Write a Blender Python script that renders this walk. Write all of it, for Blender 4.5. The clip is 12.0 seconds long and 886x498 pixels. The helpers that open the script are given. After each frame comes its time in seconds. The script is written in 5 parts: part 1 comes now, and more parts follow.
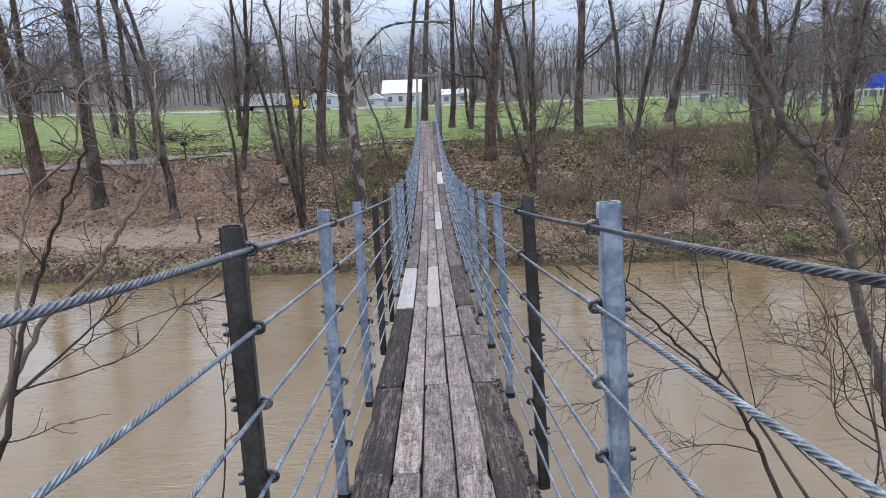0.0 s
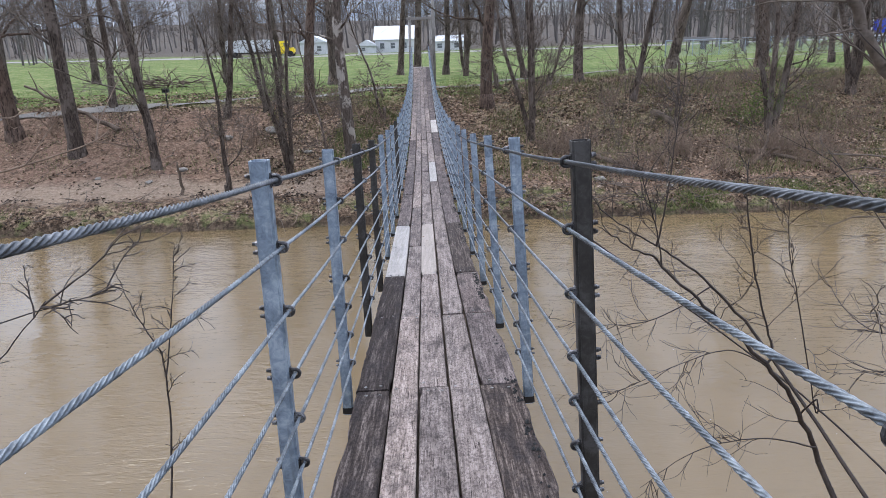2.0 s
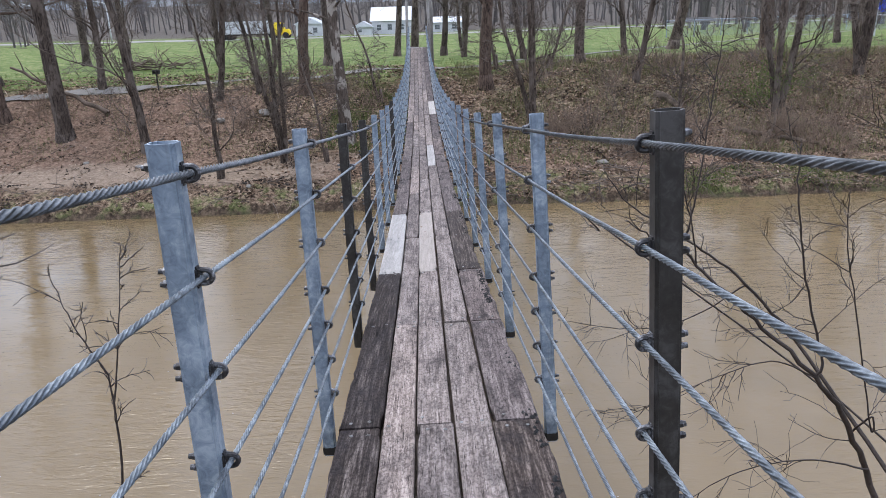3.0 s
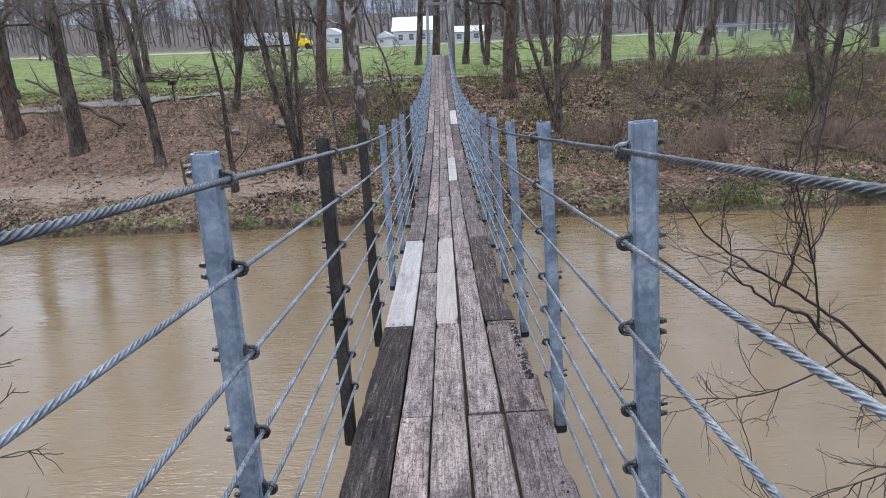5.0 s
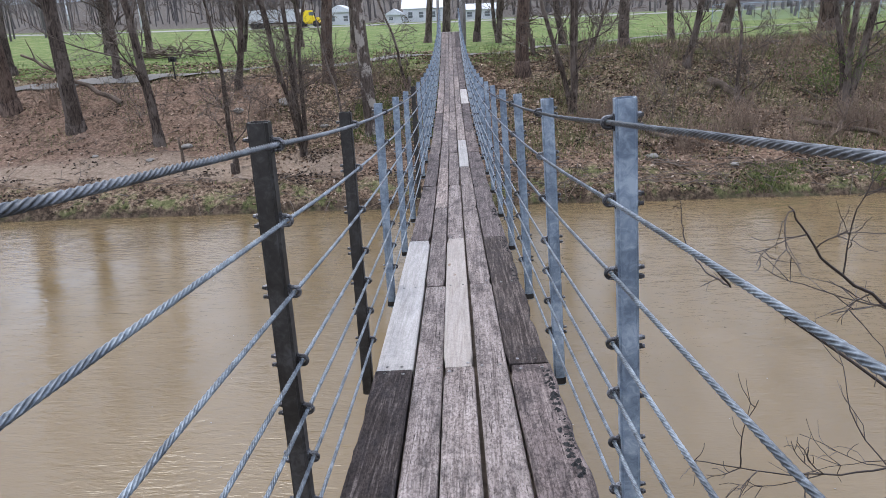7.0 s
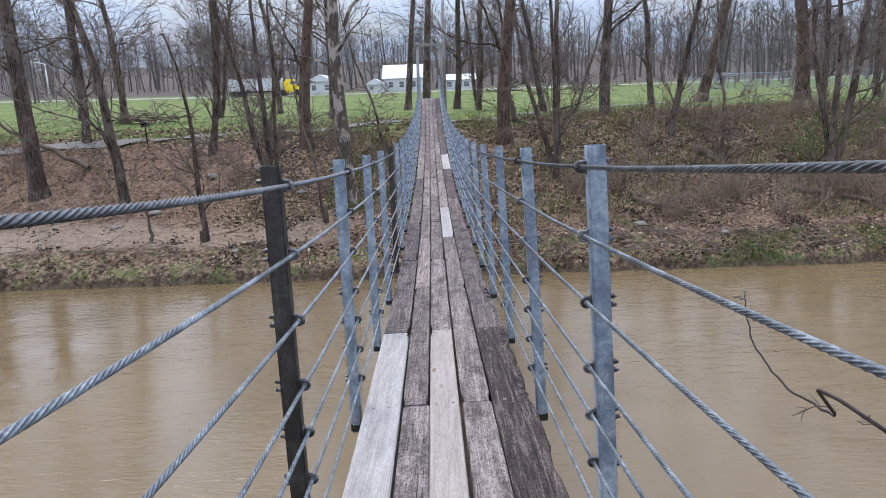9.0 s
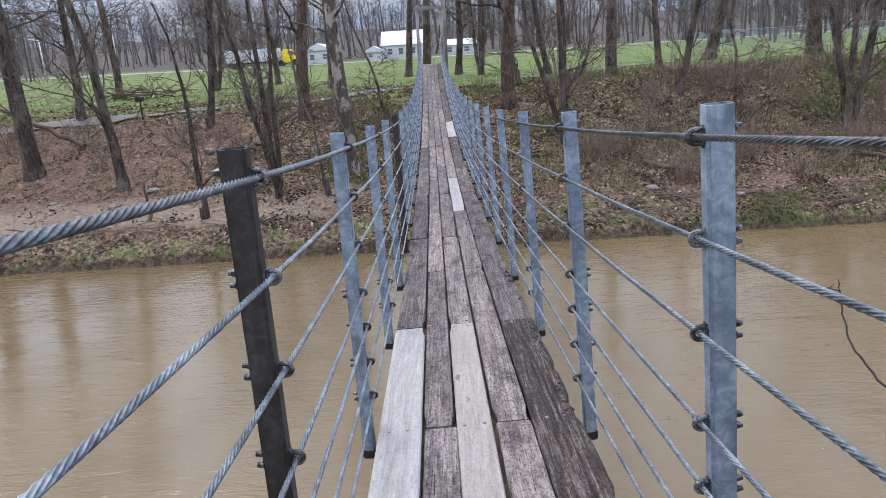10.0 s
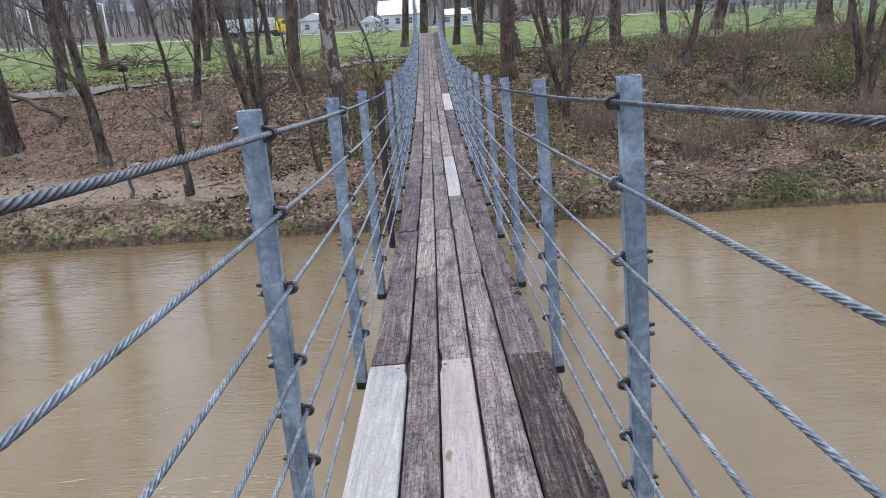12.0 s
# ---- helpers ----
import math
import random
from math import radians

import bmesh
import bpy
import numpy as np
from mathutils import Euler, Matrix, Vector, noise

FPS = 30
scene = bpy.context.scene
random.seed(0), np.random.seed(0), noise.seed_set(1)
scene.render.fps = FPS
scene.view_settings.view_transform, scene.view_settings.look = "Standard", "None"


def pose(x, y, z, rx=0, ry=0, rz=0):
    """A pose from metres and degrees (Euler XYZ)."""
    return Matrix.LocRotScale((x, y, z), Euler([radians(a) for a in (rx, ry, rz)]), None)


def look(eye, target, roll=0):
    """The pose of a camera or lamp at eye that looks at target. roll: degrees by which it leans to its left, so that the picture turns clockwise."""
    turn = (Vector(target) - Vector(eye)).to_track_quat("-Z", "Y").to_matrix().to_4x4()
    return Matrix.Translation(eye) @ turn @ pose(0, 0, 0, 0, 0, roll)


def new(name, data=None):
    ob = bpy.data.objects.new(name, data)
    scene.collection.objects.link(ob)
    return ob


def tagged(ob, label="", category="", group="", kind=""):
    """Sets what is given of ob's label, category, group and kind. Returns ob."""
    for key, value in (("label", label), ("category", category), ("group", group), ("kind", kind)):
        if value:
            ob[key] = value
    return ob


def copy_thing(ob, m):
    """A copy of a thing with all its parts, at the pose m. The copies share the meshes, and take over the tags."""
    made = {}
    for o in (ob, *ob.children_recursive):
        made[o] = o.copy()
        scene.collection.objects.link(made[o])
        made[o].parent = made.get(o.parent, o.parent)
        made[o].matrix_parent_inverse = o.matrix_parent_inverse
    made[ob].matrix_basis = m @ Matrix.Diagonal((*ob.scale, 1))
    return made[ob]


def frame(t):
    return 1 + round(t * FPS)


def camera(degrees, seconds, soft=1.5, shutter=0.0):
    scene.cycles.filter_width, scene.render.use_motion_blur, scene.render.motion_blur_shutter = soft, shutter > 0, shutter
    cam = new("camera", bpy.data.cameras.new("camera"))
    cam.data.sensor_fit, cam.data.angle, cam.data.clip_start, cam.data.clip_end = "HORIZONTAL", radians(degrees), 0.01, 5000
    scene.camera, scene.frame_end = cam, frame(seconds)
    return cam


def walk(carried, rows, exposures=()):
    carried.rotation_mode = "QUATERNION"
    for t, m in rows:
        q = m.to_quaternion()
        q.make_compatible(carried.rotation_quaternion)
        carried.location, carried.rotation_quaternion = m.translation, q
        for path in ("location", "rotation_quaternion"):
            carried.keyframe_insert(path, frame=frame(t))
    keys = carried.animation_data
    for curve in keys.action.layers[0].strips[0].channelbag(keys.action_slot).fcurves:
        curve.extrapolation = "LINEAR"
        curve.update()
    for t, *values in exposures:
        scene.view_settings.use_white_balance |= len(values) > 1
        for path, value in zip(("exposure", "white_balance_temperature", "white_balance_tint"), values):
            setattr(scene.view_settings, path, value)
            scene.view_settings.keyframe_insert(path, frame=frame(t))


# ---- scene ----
cam = camera(63.8, 12.0, soft=0.6)
PATH = [
    (0, (0.105, -0.109, 1.364), (0.105, 1.848, 0.950), -2),
    (0.5, (0.072, 0.142, 1.325), (0.065, 2.09, 0.868), -1.8),
    (1, (0.068, 0.403, 1.282), (0.075, 2.338, 0.775), -2.1),
    (1.5, (0.104, 0.681, 1.244), (0.122, 2.611, 0.716), -1.9),
    (2, (0.075, 1.002, 1.192), (0.089, 2.927, 0.643), -1.9),
    (2.5, (0.081, 1.359, 1.122), (0.096, 3.277, 0.552), -1.9),
    (3, (0.063, 1.71, 1.080), (0.081, 3.622, 0.486), -2),
    (5, (0.076, 2.955, 0.937), (0.033, 4.874, 0.371), -2.6),
    (5.5, (0.077, 3.209, 0.908), (-0.063, 5.123, 0.343), -3),
    (6, (0.032, 3.473, 0.866), (-0.08, 5.382, 0.277), -3.3),
    (6.5, (0.054, 3.766, 0.814), (-0.032, 5.664, 0.185), -3.1),
    (7, (0.048, 4.088, 0.798), (-0.021, 5.99, 0.181), -2.4),
    (7.2, (0.039, 4.25, 0.779), (-0.022, 6.184, 0.269), -2.2),
    (8.8, (-0.042, 5.166, 0.626), (-0.045, 7.121, 0.197), -1.2),
    (9, (-0.003, 5.303, 0.611), (-0.01, 7.255, 0.170), -2),
    (9.5, (-0.033, 5.641, 0.591), (-0.041, 7.582, 0.106), -2.2),
    (10, (-0.084, 5.943, 0.563), (-0.108, 7.873, 0.035), -3.7),
    (10.5, (-0.049, 6.224, 0.532), (-0.094, 8.152, -0.004), -3.9),
    (11, (-0.045, 6.453, 0.512), (-0.12, 8.375, -0.040), -4),
    (11.5, (-0.052, 6.748, 0.494), (-0.074, 8.669, -0.067), -3.7),
    (12, (-0.043, 7.001, 0.460), (-0.065, 8.91, -0.141), -3.6),
]
walk(cam, [(t, look(eye, target, roll)) for t, eye, target, roll in PATH], exposures=[(0, 0.88), (12, 0.88)])

# ---- world, sun, exposure ----
SUN_DIR = Vector((-0.35, 0.45, 0.82)).normalized()
world = bpy.data.worlds.new("overcast_sky")
scene.world = world
world.use_nodes = True
wn, wl = world.node_tree.nodes, world.node_tree.links
wn.clear()
w_out = wn.new("ShaderNodeOutputWorld")
w_bg = wn.new("ShaderNodeBackground")
w_sky = wn.new("ShaderNodeTexSky")
w_sky.sky_type = "NISHITA"
w_sky.sun_disc = False
w_sky.sun_elevation = math.asin(SUN_DIR.z)
w_sky.sun_rotation = math.atan2(SUN_DIR.x, SUN_DIR.y)
w_tc = wn.new("ShaderNodeTexCoord")
w_map = wn.new("ShaderNodeMapping")
w_map.inputs["Scale"].default_value = (1.2, 1.2, 5.0)
w_noise = wn.new("ShaderNodeTexNoise")
w_noise.inputs["Scale"].default_value = 2.2
w_noise.inputs["Detail"].default_value = 7
w_noise.inputs["Roughness"].default_value = 0.55
w_ramp = wn.new("ShaderNodeValToRGB")
w_ramp.color_ramp.elements[0].position, w_ramp.color_ramp.elements[0].color = 0.38, (0.25, 0.25, 0.25, 1)
w_ramp.color_ramp.elements[1].position, w_ramp.color_ramp.elements[1].color = 0.62, (0.97, 0.97, 0.97, 1)
w_mix = wn.new("ShaderNodeMix")
w_mix.data_type = "RGBA"
w_mix.inputs["B"].default_value = (7.25, 7.6, 8.9, 1)
w_bg.inputs["Strength"].default_value = 0.12
wl.new(w_tc.outputs["Generated"], w_map.inputs["Vector"])
wl.new(w_map.outputs["Vector"], w_noise.inputs["Vector"])
wl.new(w_noise.outputs["Fac"], w_ramp.inputs["Fac"])
wl.new(w_ramp.outputs["Color"], w_mix.inputs["Factor"])
wl.new(w_sky.outputs["Color"], w_mix.inputs["A"])
# an overcast sky is brightest overhead
w_sep = wn.new("ShaderNodeSeparateXYZ")
w_rise = wn.new("ShaderNodeMapRange")
w_rise.interpolation_type = "SMOOTHSTEP"
w_rise.inputs["From Max"].default_value = 0.45
w_rise.inputs["To Min"].default_value, w_rise.inputs["To Max"].default_value = 0.25, 1.7
w_mul = wn.new("ShaderNodeVectorMath")
w_mul.operation = "SCALE"
wl.new(w_tc.outputs["Generated"], w_sep.inputs[0])
wl.new(w_sep.outputs["Z"], w_rise.inputs["Value"])
# blue breaks between the clouds low over the horizon
w_gap = wn.new("ShaderNodeMapRange")
w_gap.inputs["From Min"].default_value, w_gap.inputs["From Max"].default_value = 0.5, 0.05
wl.new(w_sep.outputs["Z"], w_gap.inputs["Value"])
w_noise2 = wn.new("ShaderNodeTexNoise")
w_noise2.inputs["Scale"].default_value = 4.5
w_noise2.inputs["Detail"].default_value = 6
wl.new(w_map.outputs["Vector"], w_noise2.inputs["Vector"])
w_ramp2 = wn.new("ShaderNodeValToRGB")
w_ramp2.color_ramp.elements[0].position, w_ramp2.color_ramp.elements[0].color = 0.4, (1, 1, 1, 1)
w_ramp2.color_ramp.elements[1].position, w_ramp2.color_ramp.elements[1].color = 0.6, (0.15, 0.15, 0.15, 1)
wl.new(w_noise2.outputs["Fac"], w_ramp2.inputs["Fac"])
w_amt = wn.new("ShaderNodeMath")
w_amt.operation = "MULTIPLY"
wl.new(w_gap.outputs["Result"], w_amt.inputs[0])
wl.new(w_ramp2.outputs["Color"], w_amt.inputs[1])
w_blue = wn.new("ShaderNodeMix")
w_blue.data_type = "RGBA"
w_blue.inputs["B"].default_value = (6.3, 7.7, 10.4, 1)
wl.new(w_amt.outputs[0], w_blue.inputs["Factor"])
wl.new(w_mix.outputs["Result"], w_blue.inputs["A"])
wl.new(w_blue.outputs["Result"], w_mul.inputs[0])
wl.new(w_rise.outputs["Result"], w_mul.inputs["Scale"])
wl.new(w_mul.outputs[0], w_bg.inputs["Color"])
wl.new(w_bg.outputs["Background"], w_out.inputs["Surface"])

sun_data = bpy.data.lights.new("sun", "SUN")
sun_data.energy, sun_data.angle, sun_data.color = 0.9, radians(22), (1.0, 0.96, 0.9)
sun = new("sun", sun_data)
sun.matrix_world = look(SUN_DIR * 60, (0, 0, 0))


# ---- materials ----
def rgb(c):
    return (c[0], c[1], c[2], 1)


def blank(name, rough=0.8, metal=0.0, spec=0.3):
    m = bpy.data.materials.new(name)
    m.use_nodes = True
    b = m.node_tree.nodes["Principled BSDF"]
    b.inputs["Roughness"].default_value = rough
    b.inputs["Metallic"].default_value = metal
    b.inputs["Specular IOR Level"].default_value = spec
    return m, m.node_tree.nodes, m.node_tree.links, b


def noise_tex(n, l, vec, scale, detail=4, rough=0.6, distort=0.0):
    t = n.new("ShaderNodeTexNoise")
    t.inputs["Scale"].default_value = scale
    t.inputs["Detail"].default_value = detail
    t.inputs["Roughness"].default_value = rough
    t.inputs["Distortion"].default_value = distort
    if vec:
        l.new(vec, t.inputs["Vector"])
    return t.outputs["Fac"]


def ramp(n, l, fac, stops):
    r = n.new("ShaderNodeValToRGB")
    e = r.color_ramp.elements
    while len(e) < len(stops):
        e.new(0.5)
    for i, (p, c) in enumerate(stops):
        e[i].position = p
        e[i].color = rgb(c) if isinstance(c, tuple) else (c, c, c, 1)
    l.new(fac, r.inputs["Fac"])
    return r.outputs["Color"]


def mix(n, l, fac, a, b, mode="MIX"):
    m = n.new("ShaderNodeMix")
    m.data_type, m.blend_type = "RGBA", mode
    for key, v in (("Factor", fac), ("A", a), ("B", b)):
        if isinstance(v, bpy.types.NodeSocket):
            l.new(v, m.inputs[key])
        elif key == "Factor":
            m.inputs[key].default_value = v
        else:
            m.inputs[key].default_value = rgb(v)
    return m.outputs["Result"]


def bump(n, l, b, height, strength, distance):
    k = n.new("ShaderNodeBump")
    k.inputs["Strength"].default_value = strength
    k.inputs["Distance"].default_value = distance
    l.new(height, k.inputs["Height"])
    l.new(k.outputs["Normal"], b.inputs["Normal"])
    return k


def coords(n, l, scale=(1, 1, 1), shift=True):
    """Object coordinates, scaled, moved by the object's random number."""
    tc = n.new("ShaderNodeTexCoord")
    mp = n.new("ShaderNodeMapping")
    mp.inputs["Scale"].default_value = scale
    if shift:
        info = n.new("ShaderNodeObjectInfo")
        add = n.new("ShaderNodeVectorMath")
        add.operation = "MULTIPLY_ADD"
        l.new(info.outputs["Random"], add.inputs[0])
        add.inputs[1].default_value = (37, 53, 71)
        l.new(tc.outputs["Object"], add.inputs[2])
        l.new(add.outputs[0], mp.inputs["Vector"])
    else:
        l.new(tc.outputs["Object"], mp.inputs["Vector"])
    return mp.outputs["Vector"]


def random_of(n, island=False):
    if island:
        return n.new("ShaderNodeNewGeometry").outputs["Random Per Island"]
    return n.new("ShaderNodeObjectInfo").outputs["Random"]


def plank_material(name, dark, mid, light, stain, crack=1.0, knots=0.0, across=150):
    """Weathered sawn board: growth lines along it, long splits, black damp blotches."""
    m, n, l, b = blank(name, 0.82, 0, 0.1)
    grain = noise_tex(n, l, coords(n, l, (across, 2.2, 40)), 1.0, 6, 0.7, 0.6)
    figure = noise_tex(n, l, coords(n, l, (26, 0.9, 12)), 1.0, 4, 0.55, 1.4)
    fine = noise_tex(n, l, coords(n, l, (210, 2.6, 60)), 1.0, 3, 0.6, 0.3)
    broad = noise_tex(n, l, coords(n, l, (7, 2.2, 7)), 1.0, 5, 0.6, 0.8)
    patch = noise_tex(n, l, coords(n, l, (24, 11, 22)), 1.0, 5, 0.7, 0.5)
    col = ramp(n, l, mix(n, l, 0.45, grain, figure), [(0.36, dark), (0.5, mid), (0.64, light)])
    tone = ramp(n, l, random_of(n), [(0.0, (0.68, 0.66, 0.66)), (0.5, (0.92, 0.9, 0.89)), (1.0, (1.14, 1.08, 1.03))])
    col = mix(n, l, 1.0, col, tone, "MULTIPLY")
    blot = mix(n, l, 0.4, broad, patch)
    col = mix(n, l, ramp(n, l, blot, [(0.47, 0.0), (0.62, stain)]), col, (0.03, 0.026, 0.027) if crack > 0.5 else (dark[0] * 0.75, dark[1] * 0.76, dark[2] * 0.78))
    cracks = ramp(n, l, fine, [(0.33, crack), (0.39, 0.0)])
    col = mix(n, l, cracks, col, (0.03, 0.025, 0.023))
    speck = noise_tex(n, l, coords(n, l, (90, 46, 80)), 1.0, 4, 0.7, 0.6)
    col = mix(n, l, 1.0, col, ramp(n, l, speck, [(0.42, (0.56, 0.54, 0.54) if crack > 0.5 else (0.9, 0.9, 0.9)), (0.54, (1.06, 1.05, 1.05))]), "MULTIPLY")
    if knots:
        vo = n.new("ShaderNodeTexVoronoi")
        vo.inputs["Scale"].default_value = 1.0
        l.new(coords(n, l, (9, 2.6, 1)), vo.inputs["Vector"])
        rings = mix(n, l, 0.25, vo.outputs["Distance"], patch)
        col = mix(n, l, ramp(n, l, rings, [(0.16, knots), (0.23, 0.0)]), col, (0.16, 0.11, 0.075))
    l.new(col, b.inputs["Base Color"])
    bump(n, l, b, mix(n, l, 0.5, grain, fine), 0.8, 0.005)
    return m


def speckled(name, lo, hi, rough=0.85, scale=6, fine=60, metal=0.0, bumps=0.3, dist=0.01, shift=True, spec=0.3):
    """A two-scale mottled surface."""
    m, n, l, b = blank(name, rough, metal, spec)
    v = coords(n, l, (1, 1, 1), shift)
    a = noise_tex(n, l, v, scale, 5, 0.6)
    c = noise_tex(n, l, v, fine, 4, 0.65)
    f = mix(n, l, 0.45, a, c)
    l.new(ramp(n, l, f, [(0.36, lo), (0.64, hi)]), b.inputs["Base Color"])
    bump(n, l, b, f, bumps, dist)
    return m


def galvanised(name, lo, mid, hi, rough=0.5, metal=0.4, spangle=34):
    m, n, l, b = blank(name, rough, metal, 0.5)
    v = coords(n, l)
    a = noise_tex(n, l, v, 9, 5, 0.6)
    f = mix(n, l, 0.5, a, noise_tex(n, l, v, spangle, 5, 0.65, 0.8))
    col = ramp(n, l, f, [(0.4, lo), (0.5, mid), (0.6, hi)])
    streak = noise_tex(n, l, coords(n, l, (30, 30, 2)), 1.0, 4, 0.6)
    col = mix(n, l, ramp(n, l, streak, [(0.58, 0.0), (0.72, 0.5)]), col, (lo[0] * 0.5, lo[1] * 0.46, lo[2] * 0.42))
    l.new(col, b.inputs["Base Color"])
    l.new(ramp(n, l, a, [(0.3, rough - 0.12), (0.7, rough + 0.14)]), b.inputs["Roughness"])
    bump(n, l, b, a, 0.15, 0.004)
    return m


M_PLANK = plank_material("weathered_plank", (0.11, 0.093, 0.087), (0.25, 0.218, 0.204), (0.39, 0.354, 0.335), 0.72)
M_EDGE = plank_material("dark_wet_plank", (0.013, 0.0105, 0.01), (0.055, 0.045, 0.041), (0.2, 0.175, 0.162), 0.95, across=90)
M_DAMP = plank_material("damp_dark_plank", (0.05, 0.042, 0.042), (0.14, 0.12, 0.118), (0.26, 0.233, 0.224), 0.9, across=120)
M_NEW = plank_material("new_pale_plank", (0.25, 0.242, 0.232), (0.345, 0.338, 0.328), (0.42, 0.415, 0.41), 0.5, 0.12, 0.7)
M_NEW2 = plank_material("new_tan_plank", (0.31, 0.277, 0.245), (0.4, 0.368, 0.335), (0.47, 0.438, 0.405), 0.5, 0.15, 0.9)
M_GALV = galvanised("galvanised_steel", (0.14, 0.18, 0.235), (0.22, 0.278, 0.345), (0.36, 0.42, 0.485))
M_DARK = galvanised("dull_brown_steel", (0.018, 0.016, 0.0145), (0.03, 0.0275, 0.025), (0.058, 0.055, 0.053), 0.55, 0.2, 40)
M_CABLE = galvanised("cable_steel", (0.065, 0.077, 0.09), (0.125, 0.147, 0.17), (0.24, 0.275, 0.305), 0.5, 0.4, 60)
M_CABLE_DULL = galvanised("dull_cable_steel", (0.035, 0.039, 0.044), (0.07, 0.078, 0.087), (0.16, 0.175, 0.195), 0.5, 0.35, 60)
M_BOLT = galvanised("bolt_steel", (0.025, 0.024, 0.025), (0.06, 0.06, 0.064), (0.26, 0.27, 0.29), 0.42, 0.6, 90)
M_SCREW = galvanised("screw_steel", (0.05, 0.045, 0.042), (0.14, 0.135, 0.13), (0.3, 0.3, 0.3), 0.4, 0.6, 200)
M_TIMBER = speckled("grey_pole_timber", (0.15, 0.14, 0.13), (0.3, 0.285, 0.265), 0.85, 3, 40)
M_TWIG = speckled("bare_twig", (0.045, 0.035, 0.028), (0.17, 0.138, 0.114), 0.85, 2, 20)
M_TWIG_DARK = speckled("dark_wet_twig", (0.018, 0.013, 0.011), (0.06, 0.046, 0.038), 0.7, 3, 40)
M_TWIG_PALE = speckled("dry_stem", (0.1, 0.07, 0.05), (0.27, 0.2, 0.15), 0.85, 2, 20)
M_LOG = speckled("dead_log", (0.05, 0.037, 0.027), (0.17, 0.13, 0.1), 0.9, 2, 18)
M_WHITE = speckled("white_siding", (0.42, 0.43, 0.45), (0.56, 0.57, 0.585), 0.7, 0.6, 5)
M_ROOF = speckled("pale_metal_roof", (0.42, 0.44, 0.47), (0.53, 0.55, 0.58), 0.5, 0.5, 4)
M_GLASS = speckled("dark_window", (0.09, 0.1, 0.11), (0.15, 0.16, 0.17), 0.15, 1, 4, spec=0.5)
M_YELLOW = speckled("yellow_paint", (0.7, 0.52, 0.02), (0.8, 0.6, 0.04), 0.4, 1, 8)
M_TYRE = speckled("rubber", (0.015, 0.015, 0.015), (0.03, 0.03, 0.03), 0.8, 4, 30)
M_BLUE = speckled("blue_plastic", (0.03, 0.07, 0.5), (0.05, 0.1, 0.65), 0.45, 2, 9)
M_IRON = speckled("black_iron", (0.012, 0.012, 0.012), (0.035, 0.032, 0.03), 0.6, 8, 60)
M_PATH = speckled("worn_asphalt_path", (0.11, 0.103, 0.093), (0.19, 0.18, 0.165), 0.9, 0.7, 14, shift=False)
M_ROAD = speckled("road_concrete", (0.17, 0.165, 0.155), (0.26, 0.25, 0.235), 0.9, 0.2, 6, shift=False)


def bark_material(name, dark, light, pale):
    m, n, l, b = blank(name, 0.9, 0, 0.2)
    v = coords(n, l, (9, 9, 1.4))
    ridge = noise_tex(n, l, v, 1.6, 6, 0.65, 1.2)
    patch = noise_tex(n, l, coords(n, l, (1, 1, 0.6)), 2.4, 5, 0.6)
    col = ramp(n, l, ridge, [(0.36, dark), (0.62, light)])
    col = mix(n, l, ramp(n, l, patch, [(0.5, 0.0), (0.57, pale[3])]), col, pale[:3])
    tone = ramp(n, l, random_of(n), [(0.0, (0.8, 0.78, 0.76)), (1.0, (1.15, 1.1, 1.05))])
    l.new(mix(n, l, 1.0, col, tone, "MULTIPLY"), b.inputs["Base Color"])
    bump(n, l, b, ridge, 1.0, 0.09)
    return m


M_BARK = bark_material("grey_brown_bark", (0.018, 0.0135, 0.011), (0.12, 0.096, 0.081), (0.22, 0.19, 0.167, 0.45))
M_BARK_RED = bark_material("reddish_bark", (0.02, 0.014, 0.011), (0.13, 0.093, 0.074), (0.18, 0.14, 0.113, 0.4))
M_BARK_PALE = bark_material("patchy_pale_bark", (0.05, 0.04, 0.033), (0.17, 0.14, 0.12), (0.46, 0.43, 0.39, 0.85))


def leaf_material(name, stops):
    m, n, l, b = blank(name, 0.8, 0, 0.25)
    v = coords(n, l, (1, 1, 1), False)
    col = ramp(n, l, random_of(n, True), stops)
    col = mix(n, l, 0.35, col, ramp(n, l, noise_tex(n, l, v, 9, 3), [(0.35, 0.35), (0.65, 1.1)]), "MULTIPLY")
    l.new(col, b.inputs["Base Color"])
    return m


M_LITTER = leaf_material("dead_leaves", [(0.0, (0.03, 0.02, 0.014)), (0.35, (0.15, 0.095, 0.06)), (0.75, (0.3, 0.2, 0.135)), (1.0, (0.46, 0.37, 0.29))])
M_MOULD = leaf_material("rotted_leaves", [(0.0, (0.012, 0.009, 0.007)), (0.6, (0.035, 0.024, 0.017)), (1.0, (0.08, 0.055, 0.038))])
M_GRASS = leaf_material("grass_blades", [(0.0, (0.045, 0.07, 0.018)), (0.6, (0.1, 0.14, 0.035)), (1.0, (0.19, 0.21, 0.07))])
M_OLIVE = leaf_material("dry_olive_grass", [(0.0, (0.06, 0.075, 0.022)), (0.5, (0.14, 0.15, 0.055)), (1.0, (0.3, 0.27, 0.15))])
M_STONE = speckled("pale_stone", (0.13, 0.12, 0.105), (0.28, 0.265, 0.24), 0.9, 4, 30)
M_BUD = leaf_material("spring_leaves", [(0.0, (0.055, 0.095, 0.02)), (1.0, (0.15, 0.21, 0.055))])
